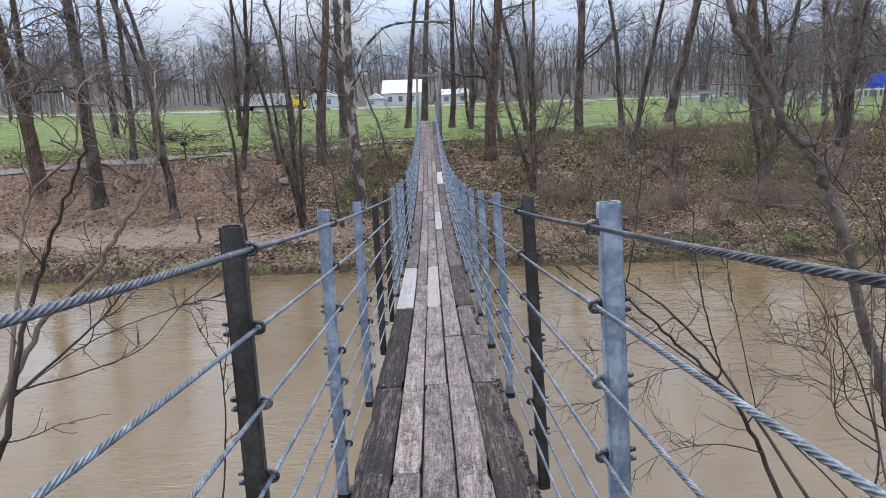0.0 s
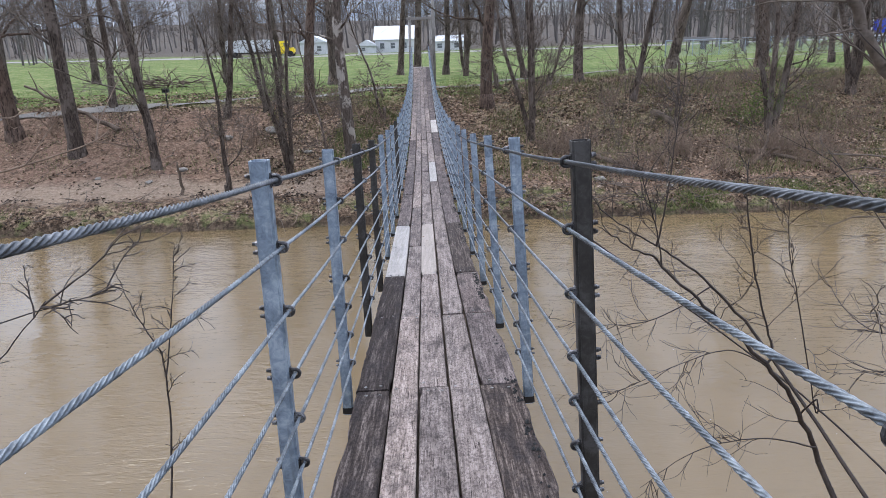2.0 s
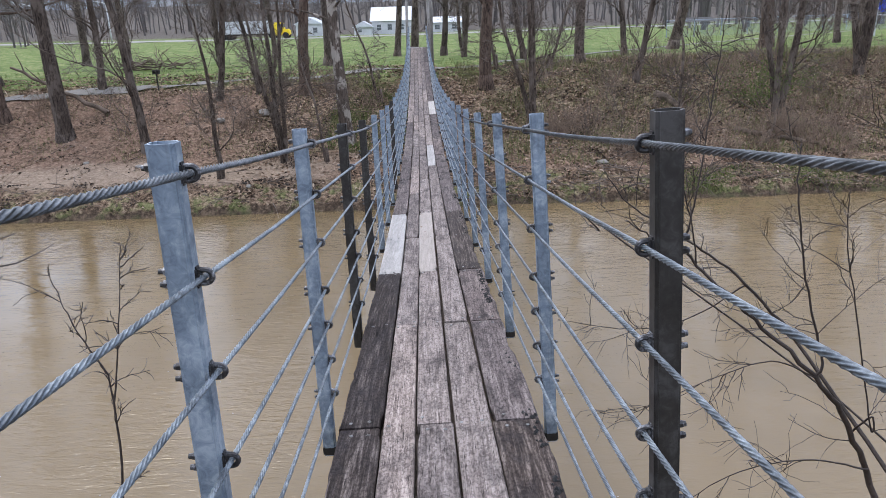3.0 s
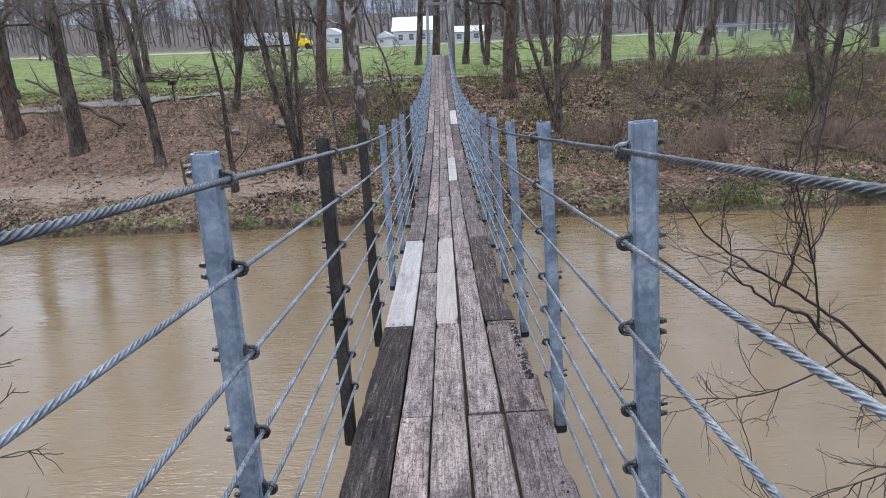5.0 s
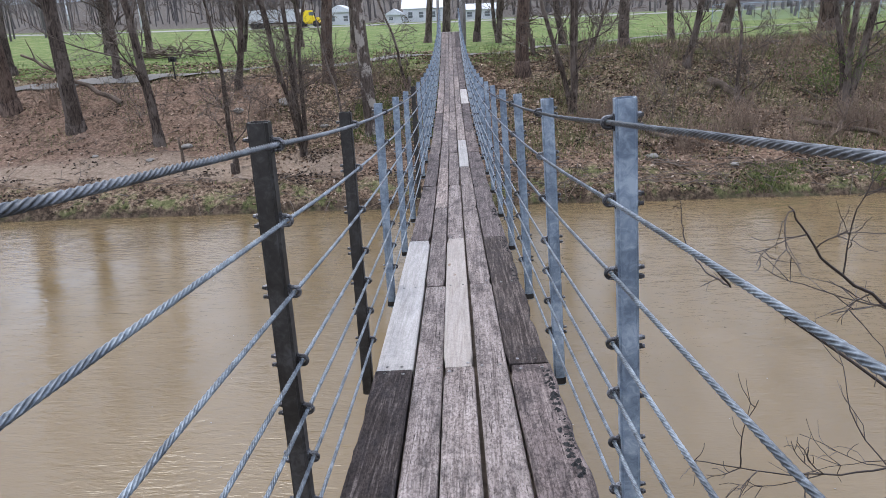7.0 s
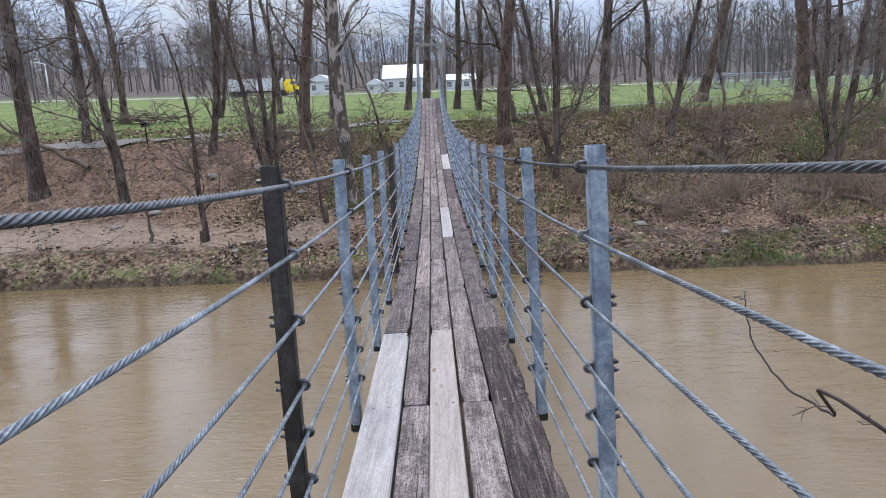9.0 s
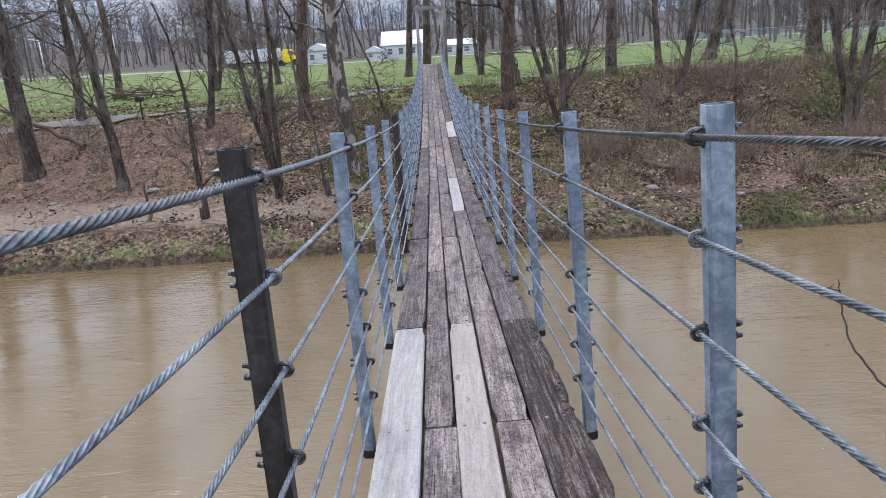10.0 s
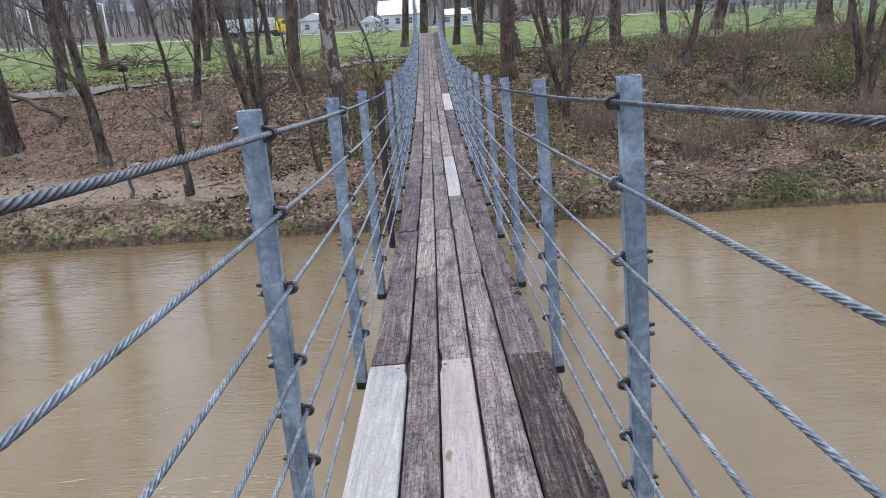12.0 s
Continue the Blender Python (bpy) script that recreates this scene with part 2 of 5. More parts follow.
M_FAR = leaf_material("far_woods_twigs", [(0.0, (0.06, 0.053, 0.05)), (0.6, (0.11, 0.1, 0.095)), (1.0, (0.18, 0.165, 0.155))])


def ground_material():
    m, n, l, b = blank("bank_and_lawn", 0.95, 0, 0.15)
    geo = n.new("ShaderNodeNewGeometry")
    pos = geo.outputs["Position"]
    sep = n.new("ShaderNodeSeparateXYZ")
    l.new(pos, sep.inputs[0])
    big = noise_tex(n, l, pos, 0.35, 5, 0.6)
    med = noise_tex(n, l, pos, 1.7, 6, 0.65)
    fine = noise_tex(n, l, pos, 7, 7, 0.75)
    # bare soil, leaf mould, turf
    soil = ramp(n, l, fine, [(0.32, (0.075, 0.048, 0.034)), (0.5, (0.165, 0.108, 0.078)), (0.68, (0.29, 0.21, 0.158))])
    mould = ramp(n, l, fine, [(0.4, (0.026, 0.018, 0.013)), (0.5, (0.175, 0.123, 0.085)), (0.63, (0.4, 0.305, 0.225))])
    turf = ramp(n, l, mix(n, l, 0.5, mix(n, l, 0.5, fine, big), med), [(0.36, (0.035, 0.062, 0.014)), (0.5, (0.095, 0.135, 0.035)), (0.62, (0.25, 0.235, 0.115))])

    def soft(sock, a, c):
        mr = n.new("ShaderNodeMapRange")
        mr.interpolation_type = "SMOOTHSTEP"
        mr.inputs["From Min"].default_value, mr.inputs["From Max"].default_value = a, c
        l.new(sock, mr.inputs["Value"])
        return mr.outputs["Result"]

    def math_node(op, a, c):
        k = n.new("ShaderNodeMath")
        k.operation = op
        for i, v in enumerate((a, c)):
            if isinstance(v, bpy.types.NodeSocket):
                l.new(v, k.inputs[i])
            else:
                k.inputs[i].default_value = v
        return k.outputs[0]

    x, y = sep.outputs["X"], sep.outputs["Y"]
    wob = math_node("MULTIPLY", math_node("SUBTRACT", big, 0.5), 9.0)
    # trodden earth on the shelf and the slide west of the bridge
    left = soft(math_node("ADD", x, math_node("MULTIPLY", wob, 0.6)), -7.0, -10.0)
    shelf = soft(math_node("ADD", y, math_node("MULTIPLY", wob, 0.5)), 39.0, 37.0)
    low = soft(math_node("ADD", y, math_node("MULTIPLY", wob, 0.4)), 31.4, 30.0)
    dirt = math_node("MAXIMUM", math_node("MULTIPLY", left, shelf), math_node("MULTIPLY", low, 0.75))
    dirt = math_node("MULTIPLY", dirt, ramp(n, l, med, [(0.36, 0.25), (0.55, 1.0)]))
    dirt = math_node("MULTIPLY", dirt, soft(math_node("ADD", y, math_node("MULTIPLY", wob, 0.12)), 27.9, 28.6))
    col = mix(n, l, dirt, mould, soil)
    col = mix(n, l, 1.0, col, ramp(n, l, med, [(0.34, (0.5, 0.46, 0.42)), (0.5, (0.88, 0.86, 0.84)), (0.68, (1.15, 1.12, 1.08))]), "MULTIPLY")
    trod = math_node("MULTIPLY", math_node("MULTIPLY", soft(math_node("ADD", y, math_node("MULTIPLY", wob, 0.25)), 28.3, 28.9), soft(math_node("ADD", y, math_node("MULTIPLY", wob, 0.3)), 31.2, 30.3)), soft(math_node("ADD", x, wob), -2.0, -5.0))
    col = mix(n, l, math_node("MULTIPLY", trod, 0.75), col, ramp(n, l, fine, [(0.35, (0.2, 0.15, 0.108)), (0.65, (0.34, 0.27, 0.205))]))
    edge = math_node("ADD", 38.3, math_node("MULTIPLY", soft(x, 1.0, 14.0), 7.5))
    lawn = soft(math_node("SUBTRACT", math_node("ADD", y, math_node("MULTIPLY", wob, 0.35)), edge), -0.6, 1.4)
    col = mix(n, l, lawn, col, turf)
    # thin moss and grass over the slope east of the bridge
    olive = math_node("MULTIPLY", math_node("MULTIPLY", soft(x, 1.5, 5.0), soft(math_node("ADD", y, wob), 32.0, 36.0)), ramp(n, l, med, [(0.42, 0.0), (0.6, 0.65)]))
    col = mix(n, l, math_node("MULTIPLY", olive, math_node("SUBTRACT", 1.0, lawn)), col, ramp(n, l, fine, [(0.35, (0.045, 0.05, 0.02)), (0.65, (0.2, 0.19, 0.095))]))
    far = soft(math_node("ADD", y, wob), 138, 150)
    col = mix(n, l, far, col, ramp(n, l, med, [(0.35, (0.05, 0.042, 0.036)), (0.65, (0.1, 0.086, 0.073))]))
    mossy = math_node("MULTIPLY", soft(math_node("ADD", y, math_node("MULTIPLY", wob, 0.2)), 28.9, 27.6), ramp(n, l, med, [(0.48, 0.0), (0.6, 0.8)]))
    col = mix(n, l, mossy, col, ramp(n, l, fine, [(0.35, (0.05, 0.065, 0.02)), (0.65, (0.14, 0.16, 0.06))]))
    # wet mud along the water, and painted-in shade for the undercut bank
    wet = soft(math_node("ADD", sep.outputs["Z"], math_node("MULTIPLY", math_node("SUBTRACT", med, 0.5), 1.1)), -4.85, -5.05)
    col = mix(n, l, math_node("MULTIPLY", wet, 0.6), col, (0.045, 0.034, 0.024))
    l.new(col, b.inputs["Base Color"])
    bump(n, l, b, mix(n, l, 0.5, med, fine), 0.9, 0.16)
    return m


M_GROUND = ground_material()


def water_material():
    m, n, l, b = blank("muddy_river_water", 0.03, 0, 0.5)
    geo = n.new("ShaderNodeNewGeometry")
    pos = geo.outputs["Position"]
    silt = noise_tex(n, l, pos, 0.25, 4, 0.6, 0.8)
    l.new(ramp(n, l, silt, [(0.3, (0.117, 0.084, 0.043)), (0.7, (0.145, 0.105, 0.057))]), b.inputs["Base Color"])
    b.inputs["IOR"].default_value = 1.33
    mp = n.new("ShaderNodeMapping")
    mp.inputs["Scale"].default_value = (0.45, 1.6, 1)
    l.new(pos, mp.inputs["Vector"])
    r1 = noise_tex(n, l, mp.outputs["Vector"], 1.2, 2, 0.5, 0.8)
    r2 = noise_tex(n, l, mp.outputs["Vector"], 3.4, 2, 0.5, 1.2)
    r3 = noise_tex(n, l, mp.outputs["Vector"], 8.5, 2, 0.55, 1.0)
    calm = ramp(n, l, noise_tex(n, l, pos, 0.16, 3, 0.6, 1.0), [(0.36, 0.35), (0.64, 1.0)])
    r4 = noise_tex(n, l, mp.outputs["Vector"], 19.0, 2, 0.5, 0.6)
    h = mix(n, l, 1.0, mix(n, l, 0.08, mix(n, l, 0.2, mix(n, l, 0.5, r1, r2), r3), r4), calm, "MULTIPLY")
    bump(n, l, b, h, 0.8, 0.058)
    return m


M_WATER = water_material()


# ---- mesh helpers ----
def link_mesh(name, verts, faces, material, parent=None, label="", smooth=False):
    me = bpy.data.meshes.new(name)
    me.from_pydata([tuple(v) for v in verts], [], faces)
    me.update()
    if smooth:
        me.polygons.foreach_set("use_smooth", [True] * len(me.polygons))
    me.materials.append(material)
    ob = new(name, me)
    if parent:
        ob.parent = parent
    if label:
        tagged(ob, label)
    return ob


def part(name, bm, material, parent=None, label="", smooth=False):
    me = bpy.data.meshes.new(name)
    bm.to_mesh(me)
    bm.free()
    if smooth:
        me.polygons.foreach_set("use_smooth", [True] * len(me.polygons))
    me.materials.append(material)
    ob = new(name, me)
    if parent:
        ob.parent = parent
    if label:
        tagged(ob, label)
    return ob


def box(bm, centre, size, bevel=0.0, m=None):
    r = bmesh.ops.create_cube(bm, size=1.0, matrix=(m or Matrix()) @ Matrix.Translation(centre) @ Matrix.Diagonal((*size, 1)))
    if bevel:
        edges = list({e for v in r["verts"] for e in v.link_edges})
        bmesh.ops.bevel(bm, geom=edges, offset=bevel, segments=2, affect="EDGES")
    return bm


def cyl(bm, a, b, r, sides=8, r2=None):
    a, b = Vector(a), Vector(b)
    d = b - a
    m = Matrix.Translation((a + b) / 2) @ d.to_track_quat("Z", "Y").to_matrix().to_4x4()
    bmesh.ops.create_cone(bm, cap_ends=True, segments=sides, radius1=r, radius2=r if r2 is None else r2, depth=d.length, matrix=m)
    return bm


def tube(verts, faces, pts, radii, sides):
    """Adds a tapered tube along a line of points."""
    n = len(pts)
    base = len(verts)
    for i, p in enumerate(pts):
        d = (pts[min(i + 1, n - 1)] - pts[max(i - 1, 0)]).normalized()
        u = d.cross(Vector((0.31, 0.95, 0.11)) if abs(d.y) < 0.9 else Vector((1, 0, 0.2))).normalized()
        w = d.cross(u)
        for k in range(sides):
            a = 2 * math.pi * k / sides
            verts.append(p + (u * math.cos(a) + w * math.sin(a)) * radii[i])
    for i in range(n - 1):
        for k in range(sides):
            k2 = (k + 1) % sides
            faces.append((base + i * sides + k, base + i * sides + k2, base + (i + 1) * sides + k2, base + (i + 1) * sides + k))
    faces.append(tuple(base + (n - 1) * sides + k for k in range(sides)))


# ---- ground, water, path, road ----
WATER_Z = -5.2
PROFILE_Y = [-900, -60, -4, -2.3, -0.9, 1.0, 3, 22, 25.6, 26.75, 27.05, 27.25, 28.3, 30, 33, 36, 38.5, 43, 60, 100, 140, 230, 330, 900]
PROFILE_Z = [1.5, 0.6, 0.4, 0.1, -3.2, -5.6, -6.6, -6.6, -6.0, -5.5, -5.2, -4.8, -4.3, -4.05, -3.3, -2.2, -1.3, -0.9, -0.7, -0.3, 0.3, 3, 13, 20]


def ground_z(x, y):
    z = float(np.interp(y, PROFILE_Y, PROFILE_Z))
    if -30 < y < 200:
        k = 1.0 if y < 38 else max(0.15, 1 - (y - 38) / 12)
        z += k * (0.22 * noise.noise((x * 0.22, y * 0.22, 1.3)) + 0.15 * noise.noise((x * 0.9, y * 0.9, 5.1)) + 0.075 * noise.noise((x * 2.3, y * 2.3, 9.1)))
    if y > 41 and x < -20:
        z += min(1.2, (-20 - x) * 0.012) * min(1, (y - 41) / 60)
    return z


def axis_of(lo, hi, step, grow, far):
    mid = list(np.arange(lo, hi + 1e-6, step))
    out, s, v = [], step, hi
    while v < far:
        s *= grow
        v += s
        out.append(v)
    neg, s, v = [], step, lo
    while v > -far:
        s *= grow
        v -= s
        neg.append(v)
    return neg[::-1] + mid + out


gx = axis_of(-34, 34, 0.32, 1.16, 800)
gy = axis_of(26.2, 44, 0.22, 1.15, 900)
gv = [(x, y, ground_z(x, y)) for y in gy for x in gx]
gf = [(j * len(gx) + i, j * len(gx) + i + 1, (j + 1) * len(gx) + i + 1, (j + 1) * len(gx) + i) for j in range(len(gy) - 1) for i in range(len(gx) - 1)]
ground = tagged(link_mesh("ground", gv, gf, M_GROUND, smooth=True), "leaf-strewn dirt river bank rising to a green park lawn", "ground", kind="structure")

wxs = axis_of(-40, 40, 4, 1.3, 700)
wv = [(x, y, WATER_Z) for y in (-3.0, 5, 12, 20, 28.5) for x in wxs]
wf = [(j * len(wxs) + i, j * len(wxs) + i + 1, (j + 1) * len(wxs) + i + 1, (j + 1) * len(wxs) + i) for j in range(4) for i in range(len(wxs) - 1)]
tagged(link_mesh("water", wv, wf, M_WATER, smooth=True), "muddy brown river water with small ripples", "river", kind="structure")


def strip(name, centre, half, material, lift, label, category):
    vs, fs = [], []
    pts = []
    for (x0, y0), (x1, y1) in zip(centre[:-1], centre[1:]):
        k = max(1, int(math.hypot(x1 - x0, y1 - y0) / 0.8))
        pts += [(x0 + (x1 - x0) * i / k, y0 + (y1 - y0) * i / k) for i in range(k)]
    pts.append(centre[-1])
    for i, (x, y) in enumerate(pts):
        a, c = pts[max(i - 1, 0)], pts[min(i + 1, len(pts) - 1)]
        d = Vector((c[0] - a[0], c[1] - a[1])).normalized()
        for s in (-1, -0.33, 0.33, 1):
            h = half * (s + (0.12 * noise.noise((x * 0.7, y * 0.7, s)) if abs(s) == 1 else 0))
            px, py = x - d.y * h, y + d.x * h
            vs.append((px, py, ground_z(px, py) + lift))
    for i in range(len(pts) - 1):
        for k in range(3):
            fs.append((i * 4 + k, i * 4 + k + 1, (i + 1) * 4 + k + 1, (i + 1) * 4 + k))
    return tagged(link_mesh(name, vs, fs, material, smooth=True), label, category, kind="structure")


strip("path", [(-60, 33.5), (-30, 36.6), (-19.4, 37.7), (-14.9, 38.3), (-10.5, 39.1), (-6.0, 40.2), (-2.2, 41.5), (2.7, 42.4), (5.5, 44.4), (9.5, 47.9), (18.4, 55.6), (27.9, 63.1), (60, 88)], 0.33, M_PATH, 0.05, "narrow worn grey asphalt park path", "path")
strip("road", [(-400, 128), (-69, 128), (-17, 128), (60, 128), (400, 128)], 4.5, M_ROAD, 0.06, "pale grey road across the far side of the lawn", "road")

# ---- the suspension footbridge ----
TILT = radians(-1.6)


def post_y(i):
    return 7.26 + 1.43 * (i - 5)


def joint_y(i):
    return post_y(i) - 0.09


def deck_z(y):
    return -1.376 + 0.00368 * (y - 19.7) ** 2 + 0.024 * min(1, max(0, (7.2 - y) / 2))


def axis_x(y):
    return 0.046 - 0.0145 * (y - 4.39)


def station(y):
    """The bridge's cross-section at y: x across, z up from the deck's top."""
    return Matrix.Translation((axis_x(y), y, deck_z(y))) @ Matrix.Rotation(TILT, 4, "Y")


bridge = tagged(new("suspension_footbridge"), "narrow cable suspension footbridge with weathered plank deck over muddy river", "footbridge")
bridge.location = (0, -2.6, ground_z(0, -2.6))
bpy.context.view_layer.update()
HOME = bridge.matrix_world.inverted()


def place(ob, m):
    ob.matrix_basis = HOME @ m
    return ob


EDGES = [-0.4225, -0.235, -0.0935, 0.0605, 0.219, 0.4245]
PLANK_T = 0.05


def plank(col, a, b, material, ragged, rng, label=""):
    """One board of the deck from a to b along the bridge, following its sag."""
    y0, y1 = a + 0.004 + rng.random() * 0.006, b - 0.004 - rng.random() * 0.006
    yc = (y0 + y1) / 2
    n = max(3, int((y1 - y0) / (0.07 if y0 < 12 else 0.5)))
    mid = (EDGES[col] + EDGES[col + 1]) / 2 + rng.uniform(-0.003, 0.003)
    w = (EDGES[col + 1] - EDGES[col]) / 2 - rng.uniform(0.0035, 0.0075)
    notch = [rng.choice((0, 0, 0.009, 0.013)) for _ in range(4)]
    lift = rng.uniform(-0.004, 0.004)
    cup = rng.uniform(0.0, 0.003)
    skew = rng.uniform(-0.003, 0.003)
    home = station(yc).inverted()
    prof = [(-1, -PLANK_T), (-1, -0.007), (-0.93, -0.001), (-0.5, -cup), (0.5, -cup), (0.93, -0.001), (1, -0.007), (1, -PLANK_T)]
    vs, fs = [], []
    for i in range(n + 1):
        s = i / n
        y = y0 + (y1 - y0) * s
        dl = ragged[0] * max(0, noise.noise((y * 3.1, col * 9.7, 2.2)) + 0.4 * noise.noise((y * 13, col * 9.7, 4.2)) + 0.1)
        dr = ragged[1] * max(0, noise.noise((y * 3.1, col * 7.7, 7.2)) + 0.4 * noise.noise((y * 13, col * 5.7, 3.2)) + 0.1)
        dl += 0.0015 * noise.noise((y * 9, col, 1))
        dr += 0.0015 * noise.noise((y * 9, col, 8))
        # ends sawn a little narrower on some corners
        if y - y0 < 0.1 and 0 < col:
            dl += notch[0]
        if y1 - y < 0.1 and 0 < col:
            dl += notch[1]
        if y - y0 < 0.1 and col < 4:
            dr += notch[2]
        if y1 - y < 0.1 and col < 4:
            dr += notch[3]
        end = -0.003 if i in (0, n) else 0
        m = home @ station(y)
        for u, z in prof:
            x = mid + u * w + skew * (s - 0.5) * 2
            if u < -0.6:
                x += dl
            if u > 0.6:
                x -= dr
            vs.append(m @ Vector((x, 0, z + lift + (end if z > -0.01 else 0))))
    k = len(prof)
    for i in range(n):
        for j in range(k):
            j2 = (j + 1) % k
            fs.append((i * k + j, (i + 1) * k + j, (i + 1) * k + j2, i * k + j2))
    fs.append(tuple(range(k)))
    fs.append(tuple(reversed(range(n * k, (n + 1) * k))))
    ob = link_mesh("deck_plank", vs, fs, material, bridge, label)
    place(ob, station(yc))
    return ob, mid, lift, yc


JOINTS = [[-3, -1, 1, 3, 5, 7, 9, 11, 13, 15, 17, 19, 21, 23, 25, 28], [-3, -2, 0, 2, 4, 6, 8, 10, 12, 14, 16, 18, 20, 22, 24, 26, 28],
          [-3, -1, 1, 3, 5, 7, 9, 11, 13, 15, 17, 19, 21, 23, 25, 28], [-3, -2, 0, 2, 4, 6, 8, 10, 12, 14, 16, 18, 20, 22, 24, 26, 28],
          [-3, -1, 1, 3, 4, 5, 7, 9, 11, 13, 15, 16, 18, 19, 21, 23, 25, 28]]
bm = bmesh.new()
bmesh.ops.create_uvsphere(bm, u_segments=8, v_segments=5, radius=0.0085, matrix=Matrix.Diagonal((1, 1, 0.42, 1)))
screw_mesh = part("screw_head", bm, M_SCREW, smooth=True)
SCREW = screw_mesh.data
bpy.data.objects.remove(screw_mesh)

rng = random.Random(4)
for col, stops in enumerate(JOINTS):
    for a, b in zip(stops[:-1], stops[1:]):
        ya, yb = joint_y(a), min(joint_y(b), 40.1)
        mat, label = M_PLANK, ""
        if col == 4 or (col == 0 and a in (7, 9, 13)):
            mat = M_DAMP
        if (col == 4 and a in (1, 5)) or (col == 0 and a in (-1, 1, 3)):
            mat = M_EDGE
        if col == 0 and a == 5:
            mat, label = M_NEW, "new pale grey-white board"
        if col == 2 and a == 5:
            mat, label = M_NEW2, "new pale tan board with knots"
        if col == 3 and a == 10 or col == 4 and a == 16:
            mat, label = M_NEW, "short new white board"
        rag = (0.02 if col == 0 and mat is not M_NEW else 0.0, 0.03 if col == 4 and mat is not M_NEW else 0.0)
        ob, mid, lift, yc = plank(col, ya, yb, mat, rag, rng, label)
        if ya < 13:
            back = station(yc).inverted()
            rows = [ya + 0.05, yb - 0.06] + [post_y(i) - 0.09 for i in range(a + 1, b)]
            for y in rows:
                for u in (-0.042, 0.04):
                    if rng.random() < 0.1:
                        continue
                    s = new("screw_head", SCREW)
                    s.parent = ob
                    s.matrix_basis = back @ station(y + rng.uniform(-0.012, 0.012)) @ Matrix.Translation((mid + u + rng.uniform(-0.01, 0.01), 0, lift - 0.0005))

# black clods of rotted leaves and dirt caught along the deck's east edge and on the joints
rng = random.Random(6)
gv2, gf2 = [], []
for _ in range(420):
    y = rng.choice((rng.uniform(0.5, 5.6), rng.uniform(5.8, 7.1), rng.uniform(8.4, 11.5)))
    if noise.noise((y * 2.1, 3.3, 1.0)) < 0.02:
        continue
    m = station(y) @ Matrix.Translation((0.4 - abs(rng.gauss(0, 0.02)), 0, 0.001)) @ Matrix.Rotation(rng.uniform(0, 6.28), 4, "Z")
    w, b0 = rng.uniform(0.004, 0.013), len(gv2)
    gv2 += [m @ Vector(c) for c in ((-w, -w * 0.6, -0.004), (w, -w * 0.7, -0.004), (w * 0.8, w, -0.004), (-w * 0.9, w * 0.8, -0.004), (rng.uniform(-0.3, 0.3) * w, 0, w * rng.uniform(0.5, 1.1)))]
    gf2 += [(b0, b0 + 1, b0 + 4), (b0 + 1, b0 + 2, b0 + 4), (b0 + 2, b0 + 3, b0 + 4), (b0 + 3, b0, b0 + 4)]
grime = link_mesh("dirt_clods", gv2, gf2, M_TYRE, bridge, "black rotted dirt along the deck edge")
grime.matrix_basis = HOME
tagged(grime, kind="stuff")

# posts
POST_W, POST_D, POST_BELOW, POST_TOP = 0.053, 0.044, 0.15, 1.25
CABLE_H = [1.19, 0.995, 0.8, 0.6, 0.45, 0.295, 0.14]
POST_X = 0.4745


def post_mesh(material, name):
    """A square steel tube with rounded corners, open at the top."""
    bm = bmesh.new()
    box(bm, (0, 0, (POST_BELOW + POST_TOP) / 2 - 0.002), (POST_W, POST_D, POST_BELOW + POST_TOP - 0.004))
    bmesh.ops.bevel(bm, geom=[e for e in bm.edges if abs(e.verts[0].co.z - e.verts[1].co.z) > 0.5], offset=0.007, segments=3, affect="EDGES")
    cap = max(bm.faces, key=lambda f: f.calc_center_median().z)
    bmesh.ops.inset_region(bm, faces=[cap], thickness=0.004)
    bmesh.ops.inset_region(bm, faces=[cap], thickness=0.0003, depth=-0.06)
    ob = part(name, bm, material)
    me = ob.data
    bpy.data.objects.remove(ob)
    return me


POST_GALV, POST_DARK = post_mesh(M_GALV, "post"), post_mesh(M_DARK, "post")

# the black foot that closes a post below the deck
bm = bmesh.new()
box(bm, (0, 0, 0.022), (POST_W + 0.005, POST_D + 0.005, 0.05))
bmesh.ops.bevel(bm, geom=list(bm.edges), offset=0.008, segments=2, affect="EDGES")
FT = part("foot", bm, M_IRON)
FOOT = FT.data
bpy.data.objects.remove(FT)

# U-bolt: a loop round the cable on the inner face, legs through the post, nuts outside
bm = bmesh.new()
loop_v, loop_f = [], []
R = 0.0128
pts = [Vector((0.085, 0, R))] + [Vector((0.0 + 0.0, 0, R))] + [Vector((-R * math.sin(a), 0, R * math.cos(a))) for a in [math.pi * k / 8 for k in range(1, 8)]] + [Vector((0, 0, -R)), Vector((0.085, 0, -R))]
tube(loop_v, loop_f, pts, [0.0058] * len(pts), 8)
me_tmp = bpy.data.meshes.new("tmp")
me_tmp.from_pydata([tuple(v) for v in loop_v], [], loop_f)
bm.from_mesh(me_tmp)
bpy.data.meshes.remove(me_tmp)
box(bm, (0.014, 0, 0), (0.014, 0.026, 0.042), 0.005)
UB = part("u_bolt", bm, M_BOLT, smooth=False)
UBOLT = UB.data
bpy.data.objects.remove(UB)
bm = bmesh.new()
cyl(bm, (0.0685, 0, 0), (0.077, 0, 0), 0.0082, 6)
NB = part("nut", bm, M_BOLT)
NUT = NB.data
bpy.data.objects.remove(NB)

DARK_LEFT, DARK_RIGHT = (1, 4, 5, 9), (2,)
DROP = {1: -0.006, -1: -0.007}
CABLE_X = POST_X - POST_W / 2 - 0.015


